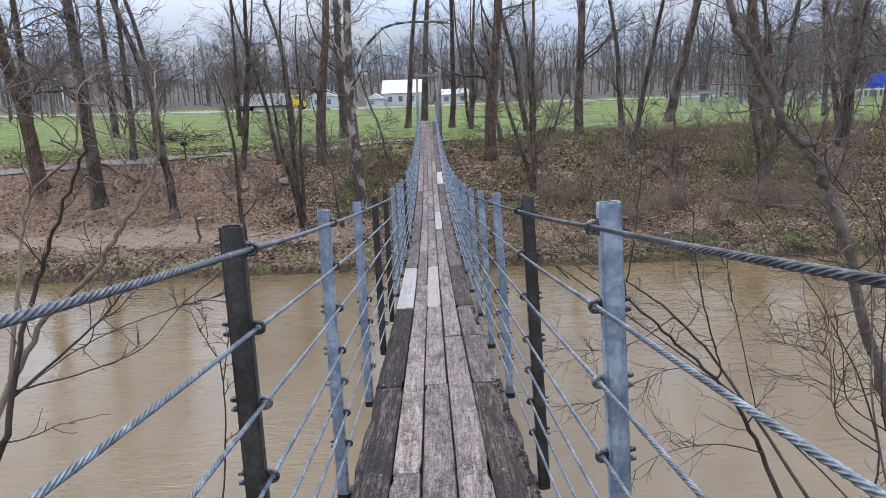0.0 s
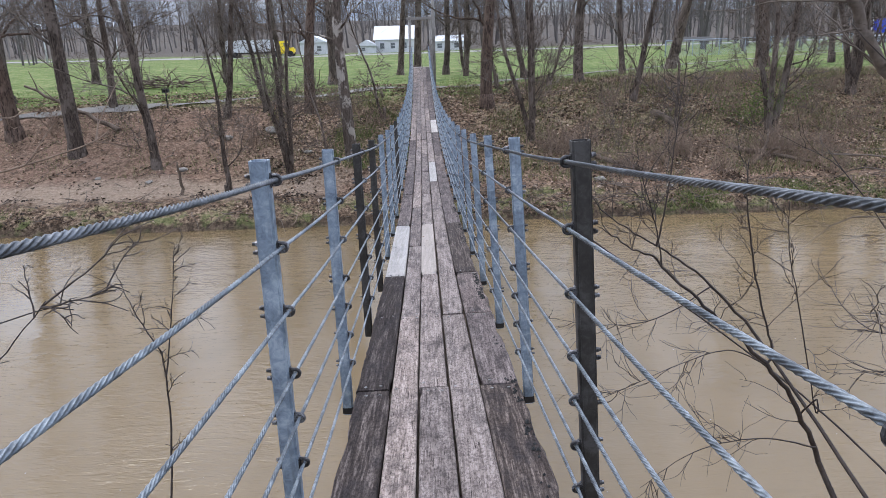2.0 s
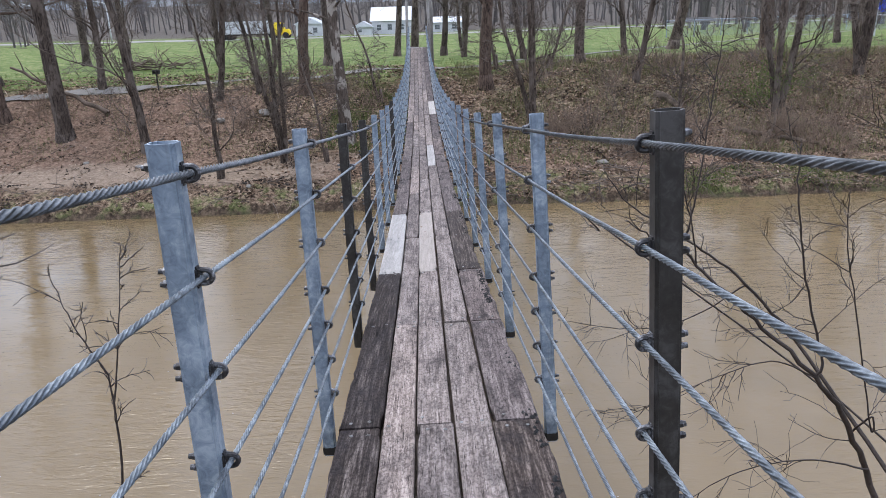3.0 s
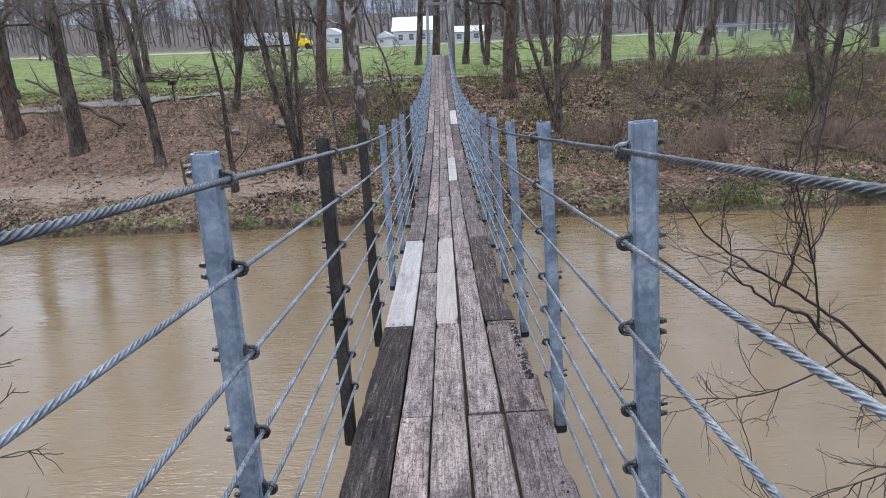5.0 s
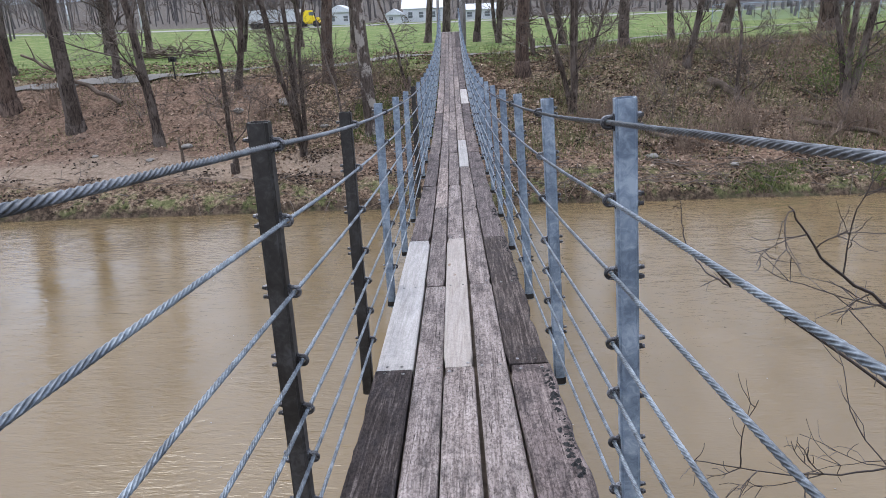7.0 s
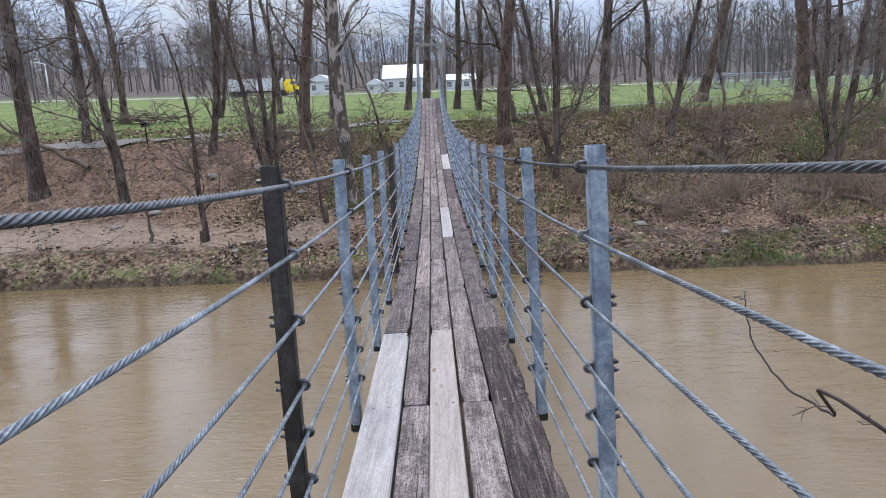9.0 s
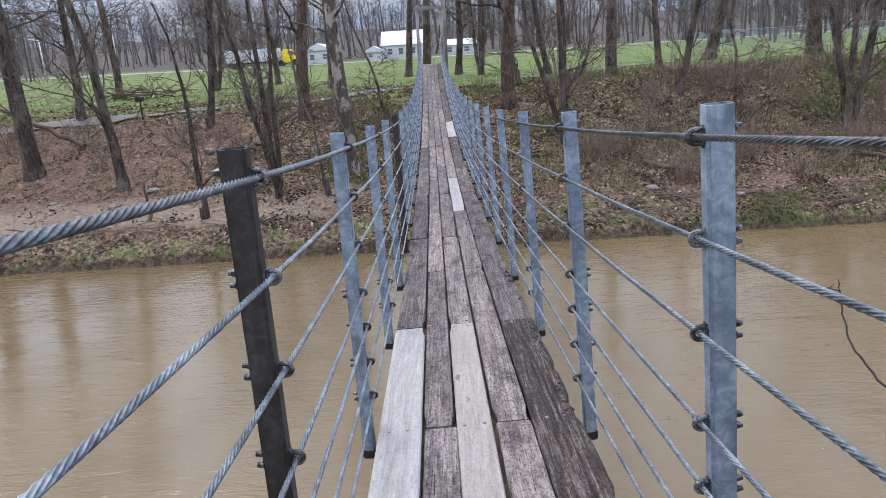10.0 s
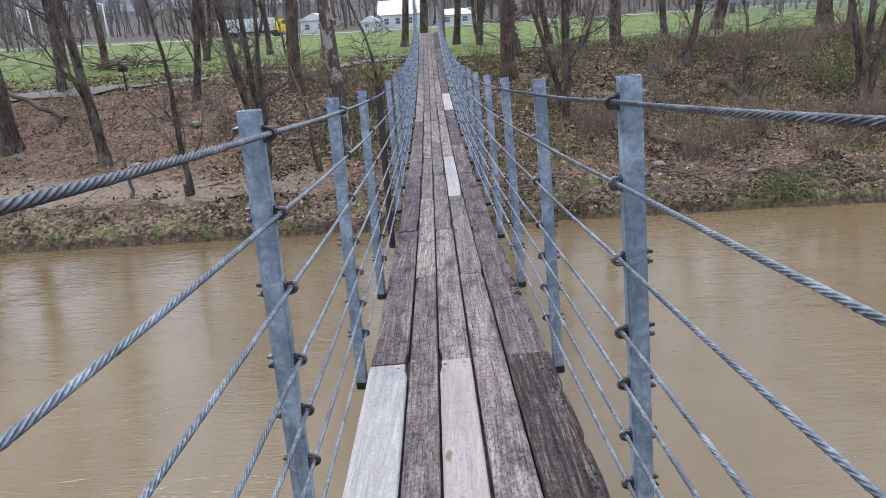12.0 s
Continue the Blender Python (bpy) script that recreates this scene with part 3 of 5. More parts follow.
def lean(side):
    return Matrix.Rotation(radians(-1.35) * side, 4, "Y")


def post_frame(i, side, z=0.0):
    """At a post's foot on the deck's level; x outwards."""
    m = station(post_y(i)) @ Matrix.Translation((side * POST_X, 0, DROP[side])) @ lean(side) @ Matrix.Translation((0, 0, z))
    return m @ Matrix.Rotation(math.pi, 4, "Z") if side < 0 else m


for i in range(-2, 28):
    for side in (1, -1):
        dark = i in (DARK_RIGHT if side > 0 else DARK_LEFT)
        p = new("post", POST_DARK if dark else POST_GALV)
        p.parent = bridge
        jig = random.Random(i * 2 + side)
        tw = Matrix.Rotation(radians(jig.uniform(-0.15, 0.15)), 4, "Y") @ Matrix.Rotation(radians(jig.uniform(-4, 4)), 4, "Z")
        flip = Matrix.Scale(-1, 4, (0, 1, 0)) if side < 0 else Matrix()
        mw = post_frame(i, side) @ tw @ flip @ Matrix.Translation((0, 0, -POST_BELOW))
        place(p, mw)
        tagged(p, "dark dull brown steel post" if dark else "galvanised blue-grey steel post")
        if not dark:
            foot = new("foot", FOOT)
            foot.parent = p
            tagged(foot, "black foot of the post")
        for h in CABLE_H:
            ub = new("u_bolt", UBOLT)
            ub.parent = p
            ub.matrix_basis = Matrix.Translation((CABLE_X - POST_X, 0, h + POST_BELOW))
            if i < 14:
                for s in (-1, 1):
                    nt = new("nut", NUT)
                    nt.parent = p
                    nt.matrix_basis = Matrix.Translation((CABLE_X - POST_X + jig.uniform(-0.002, 0.004), 0, h + POST_BELOW + s * R))

# crossbeams under the deck
bm = bmesh.new()
box(bm, (0, -0.03, -0.106 - 0.035), (2 * POST_X - POST_W - 0.004, 0.006, 0.07), 0.0015)
box(bm, (0, 0.0, -0.106 - 0.0), (2 * POST_X - POST_W - 0.004, 0.07, 0.006), 0.0015)
XB = part("crossbeam", bm, M_DARK)
XMESH = XB.data
bpy.data.objects.remove(XB)
for i in range(-2, 28):
    xb = new("crossbeam", XMESH)
    xb.parent = bridge
    place(xb, station(post_y(i)) @ Matrix.Translation((0, 0.0, 0)))


# dark strips added below the boards to shade the gaps between them
for k, u in enumerate((-0.33, -0.235, -0.0935, 0.0605, 0.219, 0.33)):
    vs, fs = [], []
    ys = list(np.arange(post_y(-2), 40.0, 0.48)) + [40.0]
    for y in ys:
        m = station(y)
        vs += [m @ Vector((u + dx, 0, z)) for dx, z in ((-0.03, -0.0565), (0.03, -0.0565), (0.03, -0.1), (-0.03, -0.1))]
    for i in range(len(ys) - 1):
        for q in range(4):
            q2 = (q + 1) % 4
            fs.append((i * 4 + q, i * 4 + q2, (i + 1) * 4 + q2, (i + 1) * 4 + q))
    link_mesh("stringer", vs, fs, M_LOG, bridge).matrix_basis = HOME


def cable(side, h, r, idx):
    """A six-strand wire rope through all the posts."""
    def at(y):
        m = station(y) @ Matrix.Translation((side * POST_X, 0, DROP[side])) @ lean(side)
        f = ((y - post_y(-2)) / 1.43) % 1.0
        return m @ Vector((side * (CABLE_X - POST_X), 0, h - 0.003 * math.sin(math.pi * f)))
    lobe = (0.5, 0.88, 1.0, 0.88)
    sides = 24
    vs, fs = [], []
    ys = list(np.arange(post_y(-2) - 0.05, 11.5, 0.016)) + list(np.arange(11.5, 40.0, 0.24)) + [40.0]
    for y in ys:
        c = at(y)
        d = (at(y + 0.02) - at(y - 0.02)).normalized()
        u = d.cross(Vector((0, 0, 1))).normalized()
        w = u.cross(d)
        ph = (y + idx * 0.037) / 0.12 * 2 * math.pi
        for j in range(sides):
            a = 2 * math.pi * j / sides + ph
            vs.append(c + (u * math.cos(a) + w * math.sin(a)) * (r * lobe[j % 4]))
    for k in range(len(ys) - 1):
        for j in range(sides):
            j2 = (j + 1) % sides
            fs.append((k * sides + j, k * sides + j2, (k + 1) * sides + j2, (k + 1) * sides + j))
    ob = link_mesh("cable", vs, fs, M_CABLE_DULL if idx in (0, 7) else M_CABLE, bridge, smooth=True)
    ob.matrix_basis = HOME
    return ob


for side in (1, -1):
    for k, h in enumerate(CABLE_H):
        cable(side, h, (0.0068 if side > 0 else 0.0078) if k == 0 else 0.0064, k + (7 if side < 0 else 0))

# the portal at the far end: two grey timber poles, a crossbar, a tall pole behind
ZT = deck_z(40.2)
for sx, top in ((-1, 2.75), (1, 2.78)):
    bm = bmesh.new()
    cyl(bm, (axis_x(40.2) + sx * 0.6, 40.25, ground_z(0, 40) - 0.3), (axis_x(40.2) + sx * 0.53, 40.25, top), 0.08, 12, 0.065)
    o = part("tower_pole", bm, M_TIMBER, bridge, smooth=True)
    o.matrix_basis = HOME
bm = bmesh.new()
box(bm, (axis_x(40.2), 40.1, 2.62), (1.35, 0.09, 0.14), 0.01)
part("crossbar", bm, M_TIMBER, bridge).matrix_basis = HOME
bm = bmesh.new()
box(bm, (axis_x(40.2), 40.55, (ZT + ground_z(0, 40)) / 2 - 0.15), (1.1, 0.9, ZT - ground_z(0, 40) + 0.24), 0.02)
part("abutment", bm, M_TIMBER, bridge, "grey timber landing at the far end").matrix_basis = HOME
bm = bmesh.new()
cyl(bm, (0.2, 42.2, ground_z(0.2, 42.2) - 0.3), (0.27, 42.2, 5.35), 0.1, 12, 0.08)
tagged(part("utility_pole", bm, M_TIMBER, smooth=True), "tall weathered grey timber pole behind the bridge portal", "pole")


# ---- trees ----
def limb(rng, verts, faces, p, d, length, r0, r1, segs, sides, wob, rise):
    pts, rad = [p.copy()], [r0]
    q, e = p.copy(), d.normalized()
    for i in range(segs):
        e = (e + Vector((rng.gauss(0, wob), rng.gauss(0, wob), rng.gauss(0, wob) + rise))).normalized()
        q = q + e * (length / segs)
        pts.append(q.copy())
        rad.append(r0 + (r1 - r0) * ((i + 1) / segs) ** 0.8)
    tube(verts, faces, pts, rad, sides)
    return pts, rad


def side_way(rng, d, spread):
    a = Vector((rng.gauss(0, 1), rng.gauss(0, 1), rng.gauss(0, 0.6)))
    a = (a - d * a.dot(d)).normalized()
    return (d * math.cos(spread) + a * math.sin(spread)).normalized()


def tree_meshes(seed, height, r, first, limbs, wob=0.05, twigs=7, fork=0.0, drop=0.0):
    """Trunk with limbs, and the crown of fine twigs, as two meshes at the origin."""
    rng = random.Random(seed)
    tv, tf, cv, cf = [], [], [], []
    stems = [(Vector((0, 0, -0.4)), Vector((0, 0, 1)), height, r)]
    if fork:
        stems += [(Vector((0.0, 0, -0.4)), Vector((rng.uniform(-fork, fork), rng.uniform(-fork, fork), 1)), height * rng.uniform(0.7, 0.95), r * 0.8) for _ in range(2)]
    for p0, d0, hh, rr in stems:
        segs = 14
        pts, rad = limb(rng, tv, tf, p0, d0, hh, rr * 1.0, rr * 0.24, segs, 10, wob, 0.02)
        # root flare
        flare, frad = [p0 + Vector((0, 0, 0.0)), p0 + Vector((0, 0, 0.45)), p0 + Vector((0, 0, 1.0))], [rr * 1.6, rr * 1.22, rr * 0.98]
        tube(tv, tf, flare, frad, 10)
        for k in range(limbs):
            f = first + (1 - first) * ((k + rng.random()) / limbs) ** 1.45
            i = min(segs - 1, int(f * segs))
            p = pts[i].lerp(pts[i + 1], f * segs - i)
            d = (pts[i + 1] - pts[i]).normalized()
            way = side_way(rng, d, rng.uniform(0.5, 1.25))
            ln = hh * (0.1 + 0.17 * (1 - f)) * rng.uniform(0.6, 1.4)
            br = max(0.012, rad[i] * rng.uniform(0.13, 0.34))
            bp, brad = limb(rng, tv, tf, p, way, ln, br, br * 0.25, 7, 5, 0.2, 0.07 - drop)
            for s in range(8 if f < 0.5 else 2):
                g = rng.uniform(0.2, 1.0)
                j = min(6, int(g * 7))
                q = bp[j].lerp(bp[j + 1], g * 7 - j)
                sd = side_way(rng, (bp[j + 1] - bp[j]).normalized(), rng.uniform(0.4, 1.0))
                sl = ln * rng.uniform(0.25, 0.55)
                sp, _ = limb(rng, cv, cf, q, sd, sl, max(0.012, brad[j] * 0.5), 0.007, 5, 3, 0.2, 0.04 - drop)
                for u in range(twigs if f < 0.5 else 3):
                    h = rng.uniform(0.15, 1.0)
                    jj = min(4, int(h * 5))
                    t0 = sp[jj].lerp(sp[jj + 1], h * 5 - jj)
                    td = side_way(rng, (sp[jj + 1] - sp[jj]).normalized(), rng.uniform(0.4, 1.1))
                    limb(rng, cv, cf, t0, td, sl * rng.uniform(0.35, 0.8), 0.009, 0.005, 3, 3, 0.24, 0.02 - drop)
    return (tv, tf), (cv, cf)


def tree_kind(seed, bark, height, r, first, limbs, **more):
    (tv, tf), (cv, cf) = tree_meshes(seed, height, r, first, limbs, **more)
    root = new("tree")
    a = link_mesh("trunk", tv, tf, bark, root, smooth=True)
    b = link_mesh("crown", cv, cf, M_TWIG, root)
    return root, r


KINDS = {
    "bare": tree_kind(9, M_BARK, 19, 0.36, 0.5, 9, wob=0.012),
    "big": tree_kind(1, M_BARK, 19, 0.36, 0.24, 17, wob=0.035),
    "pale": tree_kind(2, M_BARK_PALE, 19, 0.34, 0.3, 13, wob=0.02),
    "red": tree_kind(3, M_BARK_RED, 18, 0.34, 0.22, 18, wob=0.035),
    "slim": tree_kind(4, M_BARK, 15, 0.2, 0.16, 17, wob=0.05),
    "slim2": tree_kind(5, M_BARK, 14, 0.18, 0.12, 18, wob=0.06),
    "spread": tree_kind(6, M_BARK, 10, 0.19, 0.16, 18, wob=0.09, drop=0.03),
    "multi": tree_kind(7, M_BARK, 13, 0.18, 0.16, 11, wob=0.06, fork=0.2),
    "sapling": tree_kind(8, M_BARK, 7, 0.07, 0.12, 13, wob=0.09, twigs=4),
}
# x, y, girth radius, lean east, kind
TREES = [(-16.2, 33.7, 0.38, -0.03, "big"), (-19.8, 35.3, 0.42, 0.02, "red"), (-16.3, 38.4, 0.2, 0.03, "slim"), (-12.0, 31.9, 0.21, -0.04, "slim"), (-8.2, 29.1, 0.11, -0.12, "spread"),
         (-10.1, 36.9, 0.17, 0.03, "slim2"), (-8.3, 37.4, 0.12, 0.0, "slim2"), (-6.0, 30.6, 0.13, -0.03, "multi"), (-6.0, 37.1, 0.3, 0.0, "red"),
         (-6.1, 46.7, 0.3, 0.04, "big"), (-3.5, 32.0, 0.3, -0.02, "pale"), (-4.2, 30.3, 0.07, -0.03, "sapling"), (-2.25, 55.0, 0.24, 0.22, "bare"),
         (-1.05, 58.0, 0.32, 0.11, "bare"), (1.1, 53.8, 0.26, 0.02, "slim"), (2.4, 50.9, 0.18, 0.02, "multi"), (2.8, 37.5, 0.34, -0.04, "red"),
         (4.5, 33.6, 0.16, 0.02, "multi"), (8.2, 41.5, 0.3, 0.05, "big"), (16.5, 51.4, 0.4, 0.36, "bare"), (22.0, 49.5, 0.5, 0.03, "red"),
         (10.2, 37.5, 0.17, -0.03, "slim2"), (15.3, 33.3, 0.2, 0.22, "multi"), 
         (-23, 41.0, 0.28, 0.02, "big"), (-28, 38, 0.3, 0.04, "slim"), (-19.5, 50, 0.25, 0.02, "slim"),
         (-25, 56, 0.3, 0.0, "big"), (-14.2, 52, 0.2, 0.05, "multi"), (-11, 55, 0.22, 0.0, "slim"), (-39, 58, 0.35, 0.03, "big"),
         (5.6, 45, 0.2, 0.03, "slim2"), (11.8, 46, 0.2, -0.03, "slim"), (19.3, 42, 0.18, 0.06, "slim2"), (21.2, 37.5, 0.25, 0.1, "multi"),
         (25.5, 41, 0.3, 0.05, "big"), (29, 46, 0.35, 0.0, "red"), (27, 36, 0.2, -0.1, "spread"), (32, 56, 0.35, 0.0, "big"), (38, 49, 0.3, 0.02, "slim"),
         (11.3, 34.0, 0.1, 0.06, "sapling"),
         (-2.3, 36.0, 0.08, 0.04, "sapling"), (23, 33.8, 0.12, 0.1, "sapling"),
         (44, 42, 0.3, 0.03, "big"), (36, 39, 0.3, -0.02, "red"), (-34, 44, 0.35, 0.02, "big"), (-42, 38, 0.3, -0.03, "slim"),
         (3.6, 41, 0.12, 0.02, "sapling"), 
         (6.3, 40.2, 0.1, 0.05, "sapling"), (28, 52, 0.25, 0.03, "slim2"), (35, 45, 0.2, 0.04, "multi"),
         (-7.3, 35.0, 0.09, -0.02, "sapling")]
rng = random.Random(21)
for x, y, r, lx, kind in TREES:
    src, r0 = KINDS[kind]
    s = (r / r0) ** 0.6
    girth = r / r0
    m = Matrix.Translation((x, y, ground_z(x, y) - 0.05)) @ Matrix(((1, 0, lx, 0), (0, 1, rng.uniform(-0.04, 0.04), 0), (0, 0, 1, 0), (0, 0, 0, 1)))
    m = m @ Matrix.Rotation(rng.uniform(0, 6.28), 4, "Z") @ Matrix.Diagonal((girth ** 0.8, girth ** 0.8, s, 1))
    t = copy_thing(src, Matrix())
    t.matrix_basis = m
    size = "slender young" if r < 0.12 else ("tall slim" if r < 0.24 else "large mature")
    tone = {"pale": "patchy pale-barked", "red": "reddish-brown", "multi": "several-stemmed grey", "spread": "low-branching grey"}.get(kind, "grey-brown")
    if kind == "pale":
        # one pale limb arches out from this trunk towards the pole
        av, af = [], []
        arch = [Vector(p) for p in ((-3.4, 32.05, 2.9), (-3.15, 32.2, 3.53), (-2.76, 32.2, 3.9), (-2.22, 32.2, 4.4), (-1.7, 32.2, 4.54), (-1.2, 32.2, 4.59), (-0.09, 32.2, 4.57), (0.5, 32.2, 4.5), (0.95, 32.2, 4.36))]
        tube(av, af, arch, [0.075, 0.07, 0.064, 0.06, 0.056, 0.052, 0.045, 0.035, 0.02], 7)
        for q in (3, 4, 5, 6, 6, 7, 7):
            limb(rng, av, af, arch[q], Vector((rng.uniform(0.2, 1), rng.gauss(0, 0.4), rng.uniform(-0.9, 0.9))), rng.uniform(0.6, 1.5), 0.018, 0.006, 5, 4, 0.2, 0.0)
        back = m.inverted()
        link_mesh("branch", [back @ v for v in av], af, M_BARK_PALE, t, "pale smooth arching limb", smooth=True)
    tagged(t, size + " leafless " + tone + " tree on the far bank", "tree", "bare trees on the far bank")
for src, _ in KINDS.values():
    for o in (*src.children_recursive, src):
        bpy.data.objects.remove(o)


# ---- distant woods ----
def woods(name, count, xr, yr, hr, seed, keep=lambda x, y: True):
    rng = random.Random(seed)
    vs, fs = [], []
    for _ in range(count):
        x, y = rng.uniform(*xr), rng.uniform(*yr)
        if not keep(x, y):
            continue
        h = rng.uniform(*hr)
        p = Vector((x, y, ground_z(x, y) - 0.2))
        pts, rad = limb(rng, vs, fs, p, Vector((rng.gauss(0, 0.05), 0, 1)), h, h * 0.016, 0.02, 4, 4, 0.05, 0.05)
        for k in range(22):
            f = rng.uniform(0.2, 1)
            i = min(3, int(f * 4))
            q = pts[i].lerp(pts[i + 1], f * 4 - i)
            w = side_way(rng, Vector((0, 0, 1)), rng.uniform(0.4, 1.1))
            ln = h * rng.uniform(0.1, 0.3) * (1.15 - f * 0.6)
            sp, _ = limb(rng, vs, fs, q, w, ln, 0.05, 0.02, 2, 3, 0.2, 0.1)
            for u in range(4):
                limb(rng, vs, fs, sp[rng.randint(1, 2)], side_way(rng, w, 0.8), ln * 0.5, 0.03, 0.012, 1, 3, 0.2, 0.05)
    return tagged(link_mesh(name, vs, fs, M_FAR), "hazy belt of leafless grey-brown woods beyond the road", "woods", kind="stuff")


woods("distant_woods", 520, (-190, 150), (152, 215), (9, 17), 3)
woods("park_edge_woods", 130, (-150, -58), (66, 121), (9, 16), 5)
woods("east_woods", 140, (34, 120), (80, 150), (8, 15), 6)
woods("hillside_woods", 360, (-230, 200), (222, 340), (9, 16), 9)
woods("near_bank_woods", 60, (-60, 60), (-45, -8), (9, 16), 8, lambda x, y: abs(x) > 5)

# ---- shrubs and brush ----
def shrub_mesh(seed, stems, height, spread, material, kinks=0.12):
    rng = random.Random(seed)
    vs, fs = [], []
    for _ in range(stems):
        p = Vector((rng.gauss(0, spread * 0.4), rng.gauss(0, spread * 0.4), -0.05))
        d = Vector((rng.gauss(0, 0.35), rng.gauss(0, 0.35), 1)).normalized()
        h = height * rng.uniform(0.5, 1.15)
        pts, _ = limb(rng, vs, fs, p, d, h, 0.013, 0.004, 6, 4, kinks, -0.01)
        for k in range(6):
            i = rng.randint(1, 5)
            limb(rng, vs, fs, pts[i], side_way(rng, (pts[i + 1] - pts[i]).normalized(), rng.uniform(0.4, 0.9)), h * rng.uniform(0.15, 0.4), 0.007, 0.003, 3, 3, 0.15, 0.0)
    ob = link_mesh("shrub", vs, fs, material)
    return ob


STALKS = shrub_mesh(15, 34, 1.15, 0.6, M_TWIG_PALE, 0.07)
SHRUBS = [shrub_mesh(11, 26, 1.5, 0.9, M_TWIG_PALE), shrub_mesh(12, 14, 2.0, 1.3, M_TWIG_PALE), shrub_mesh(13, 30, 1.1, 1.2, M_TWIG_PALE), shrub_mesh(14, 11, 2.6, 1.1, M_TWIG)]
rng = random.Random(31)
spots = []
for _ in range(68):
    x = rng.choice([rng.uniform(3.5, 32), rng.uniform(3.5, 32), rng.uniform(5, 20), rng.uniform(-32, -1)])
    y = rng.uniform(29.5, 40.5) if x > 0 else rng.choice([rng.uniform(31.5, 38.0), rng.uniform(34, 38.5)])
    if x < -6 and rng.random() < 0.55:
        continue
    spots.append((x, y))
for x, y in spots:
    k = rng.randint(0, 3)
    s = copy_thing(SHRUBS[k], Matrix.Translation((x, y, ground_z(x, y))) @ Matrix.Rotation(rng.uniform(0, 6.28), 4, "Z"))
    s.scale = [rng.uniform(0.7, 1.25)] * 3
    tagged(s, "leafless shrub of thin " + ("tan dry" if k < 3 else "dark brown") + " stems on the bank", "shrub", "bare shrubs on the bank")
for _ in range(20):
    x, y = rng.uniform(4.5, 17), rng.uniform(28.9, 33)
    s = copy_thing(STALKS, Matrix.Translation((x, y, ground_z(x, y))) @ Matrix.Rotation(rng.uniform(0, 6.28), 4, "Z"))
    s.scale = [rng.uniform(0.7, 1.2)] * 3
    tagged(s, "clump of upright dry tan stalks near the water", "shrub", "dry stalks on the bank")
for o in SHRUBS + [STALKS]:
    bpy.data.objects.remove(o)


def scatter(name, count, area, size, material, label, category, seed, density, upright=False):
    rng = random.Random(seed)
    vs, fs = [], []
    while len(fs) < count:
        x, y = rng.uniform(area[0], area[1]), rng.uniform(area[2], area[3])
        if rng.random() > density(x, y):
            continue
        z = ground_z(x, y)
        if z < WATER_Z + 0.1:
            continue
        s = rng.uniform(*size)
        b = len(vs)
        if upright:
            a = rng.uniform(0, 6.28)
            dx, dy = math.cos(a) * 0.012, math.sin(a) * 0.012
            lx, ly = rng.gauss(0, 0.3) * s, rng.gauss(0, 0.3) * s
            vs += [(x - dx, y - dy, z - 0.02), (x + dx, y + dy, z - 0.02), (x + lx, y + ly, z + s)]
            fs.append((b, b + 1, b + 2))
        else:
            m = Matrix.Translation((x, y, z + 0.02)) @ Euler((rng.gauss(0, 0.5), rng.gauss(0, 0.5), rng.uniform(0, 6.28))).to_matrix().to_4x4()
            vs += [m @ Vector(c) for c in ((-s, 0, 0), (0, -s * 0.55, s * 0.2), (s, 0, 0), (0, s * 0.55, s * 0.2))]
            fs.append((b, b + 1, b + 2, b + 3))
    return tagged(link_mesh(name, vs, fs, material), label, category, kind="stuff")


def litter_density(x, y):
    base = 0.9 if x > -2 else 0.45
    if x < -8 and y < 37.5:
        base = 0.07
    if y < 30:
        base *= 0.45
    return base * (0.4 + 0.8 * max(0, 0.5 + noise.noise((x * 0.5, y * 0.5, 3.0))))


scatter("leaf_litter", 60000, (-34, 34, 27.2, 43), (0.035, 0.1), M_LITTER, "dead brown leaves strewn over the bank", "leaf litter", 41, litter_density)
scatter("bank_grass", 12000, (-30, 34, 27.1, 28.3), (0.04, 0.15), M_GRASS, "sparse green grass along the water's edge", "grass", 42,
        lambda x, y: (0.9 if x > 8 else 0.25) * max(0, noise.noise((x * 0.45, y * 0.8, 7.0)) + (0.2 if x > 8 else -0.1)), True)
scatter("path_grass", 5000, (-30, 30, 36.5, 48), (0.08, 0.25), M_GRASS, "rough grass along the top of the bank", "grass", 43, lambda x, y: 0.5 + 0.5 * noise.noise((x * 0.3, y * 0.5, 2.0)), True)
scatter("undergrowth", 5000, (-4.5, -0.3, 31, 38), (0.08, 0.3), M_GRASS, "yellow-green spring undergrowth beside the bridge landing", "undergrowth", 45, lambda x, y: max(0, 0.4 + noise.noise((x * 0.7, y * 0.6, 4.0))), True)


def sticks(count, seed, material):
    rng = random.Random(seed)
    vs, fs = [], []
    for _ in range(count):
        x = rng.uniform(-26, 28) if rng.random() < 0.5 else rng.uniform(2, 28)
        y = rng.uniform(27.3, 39) if rng.random() < 0.6 else rng.uniform(27.2, 28.6)
        z = ground_z(x, y)
        if z < WATER_Z:
            continue
        a = rng.uniform(0, 6.28)
        limb(rng, vs, fs, Vector((x, y, z + 0.03)), Vector((math.cos(a), math.sin(a), rng.uniform(-0.1, 0.35))), rng.uniform(0.3, 1.8), rng.uniform(0.008, 0.025), 0.004, 4, 4, 0.15, -0.05)
    return tagged(link_mesh("fallen_sticks", vs, fs, material), "fallen dry sticks scattered over the bank", "sticks", kind="stuff")


sticks(800, 44, M_TWIG_PALE)
sticks(1300, 48, M_TWIG)


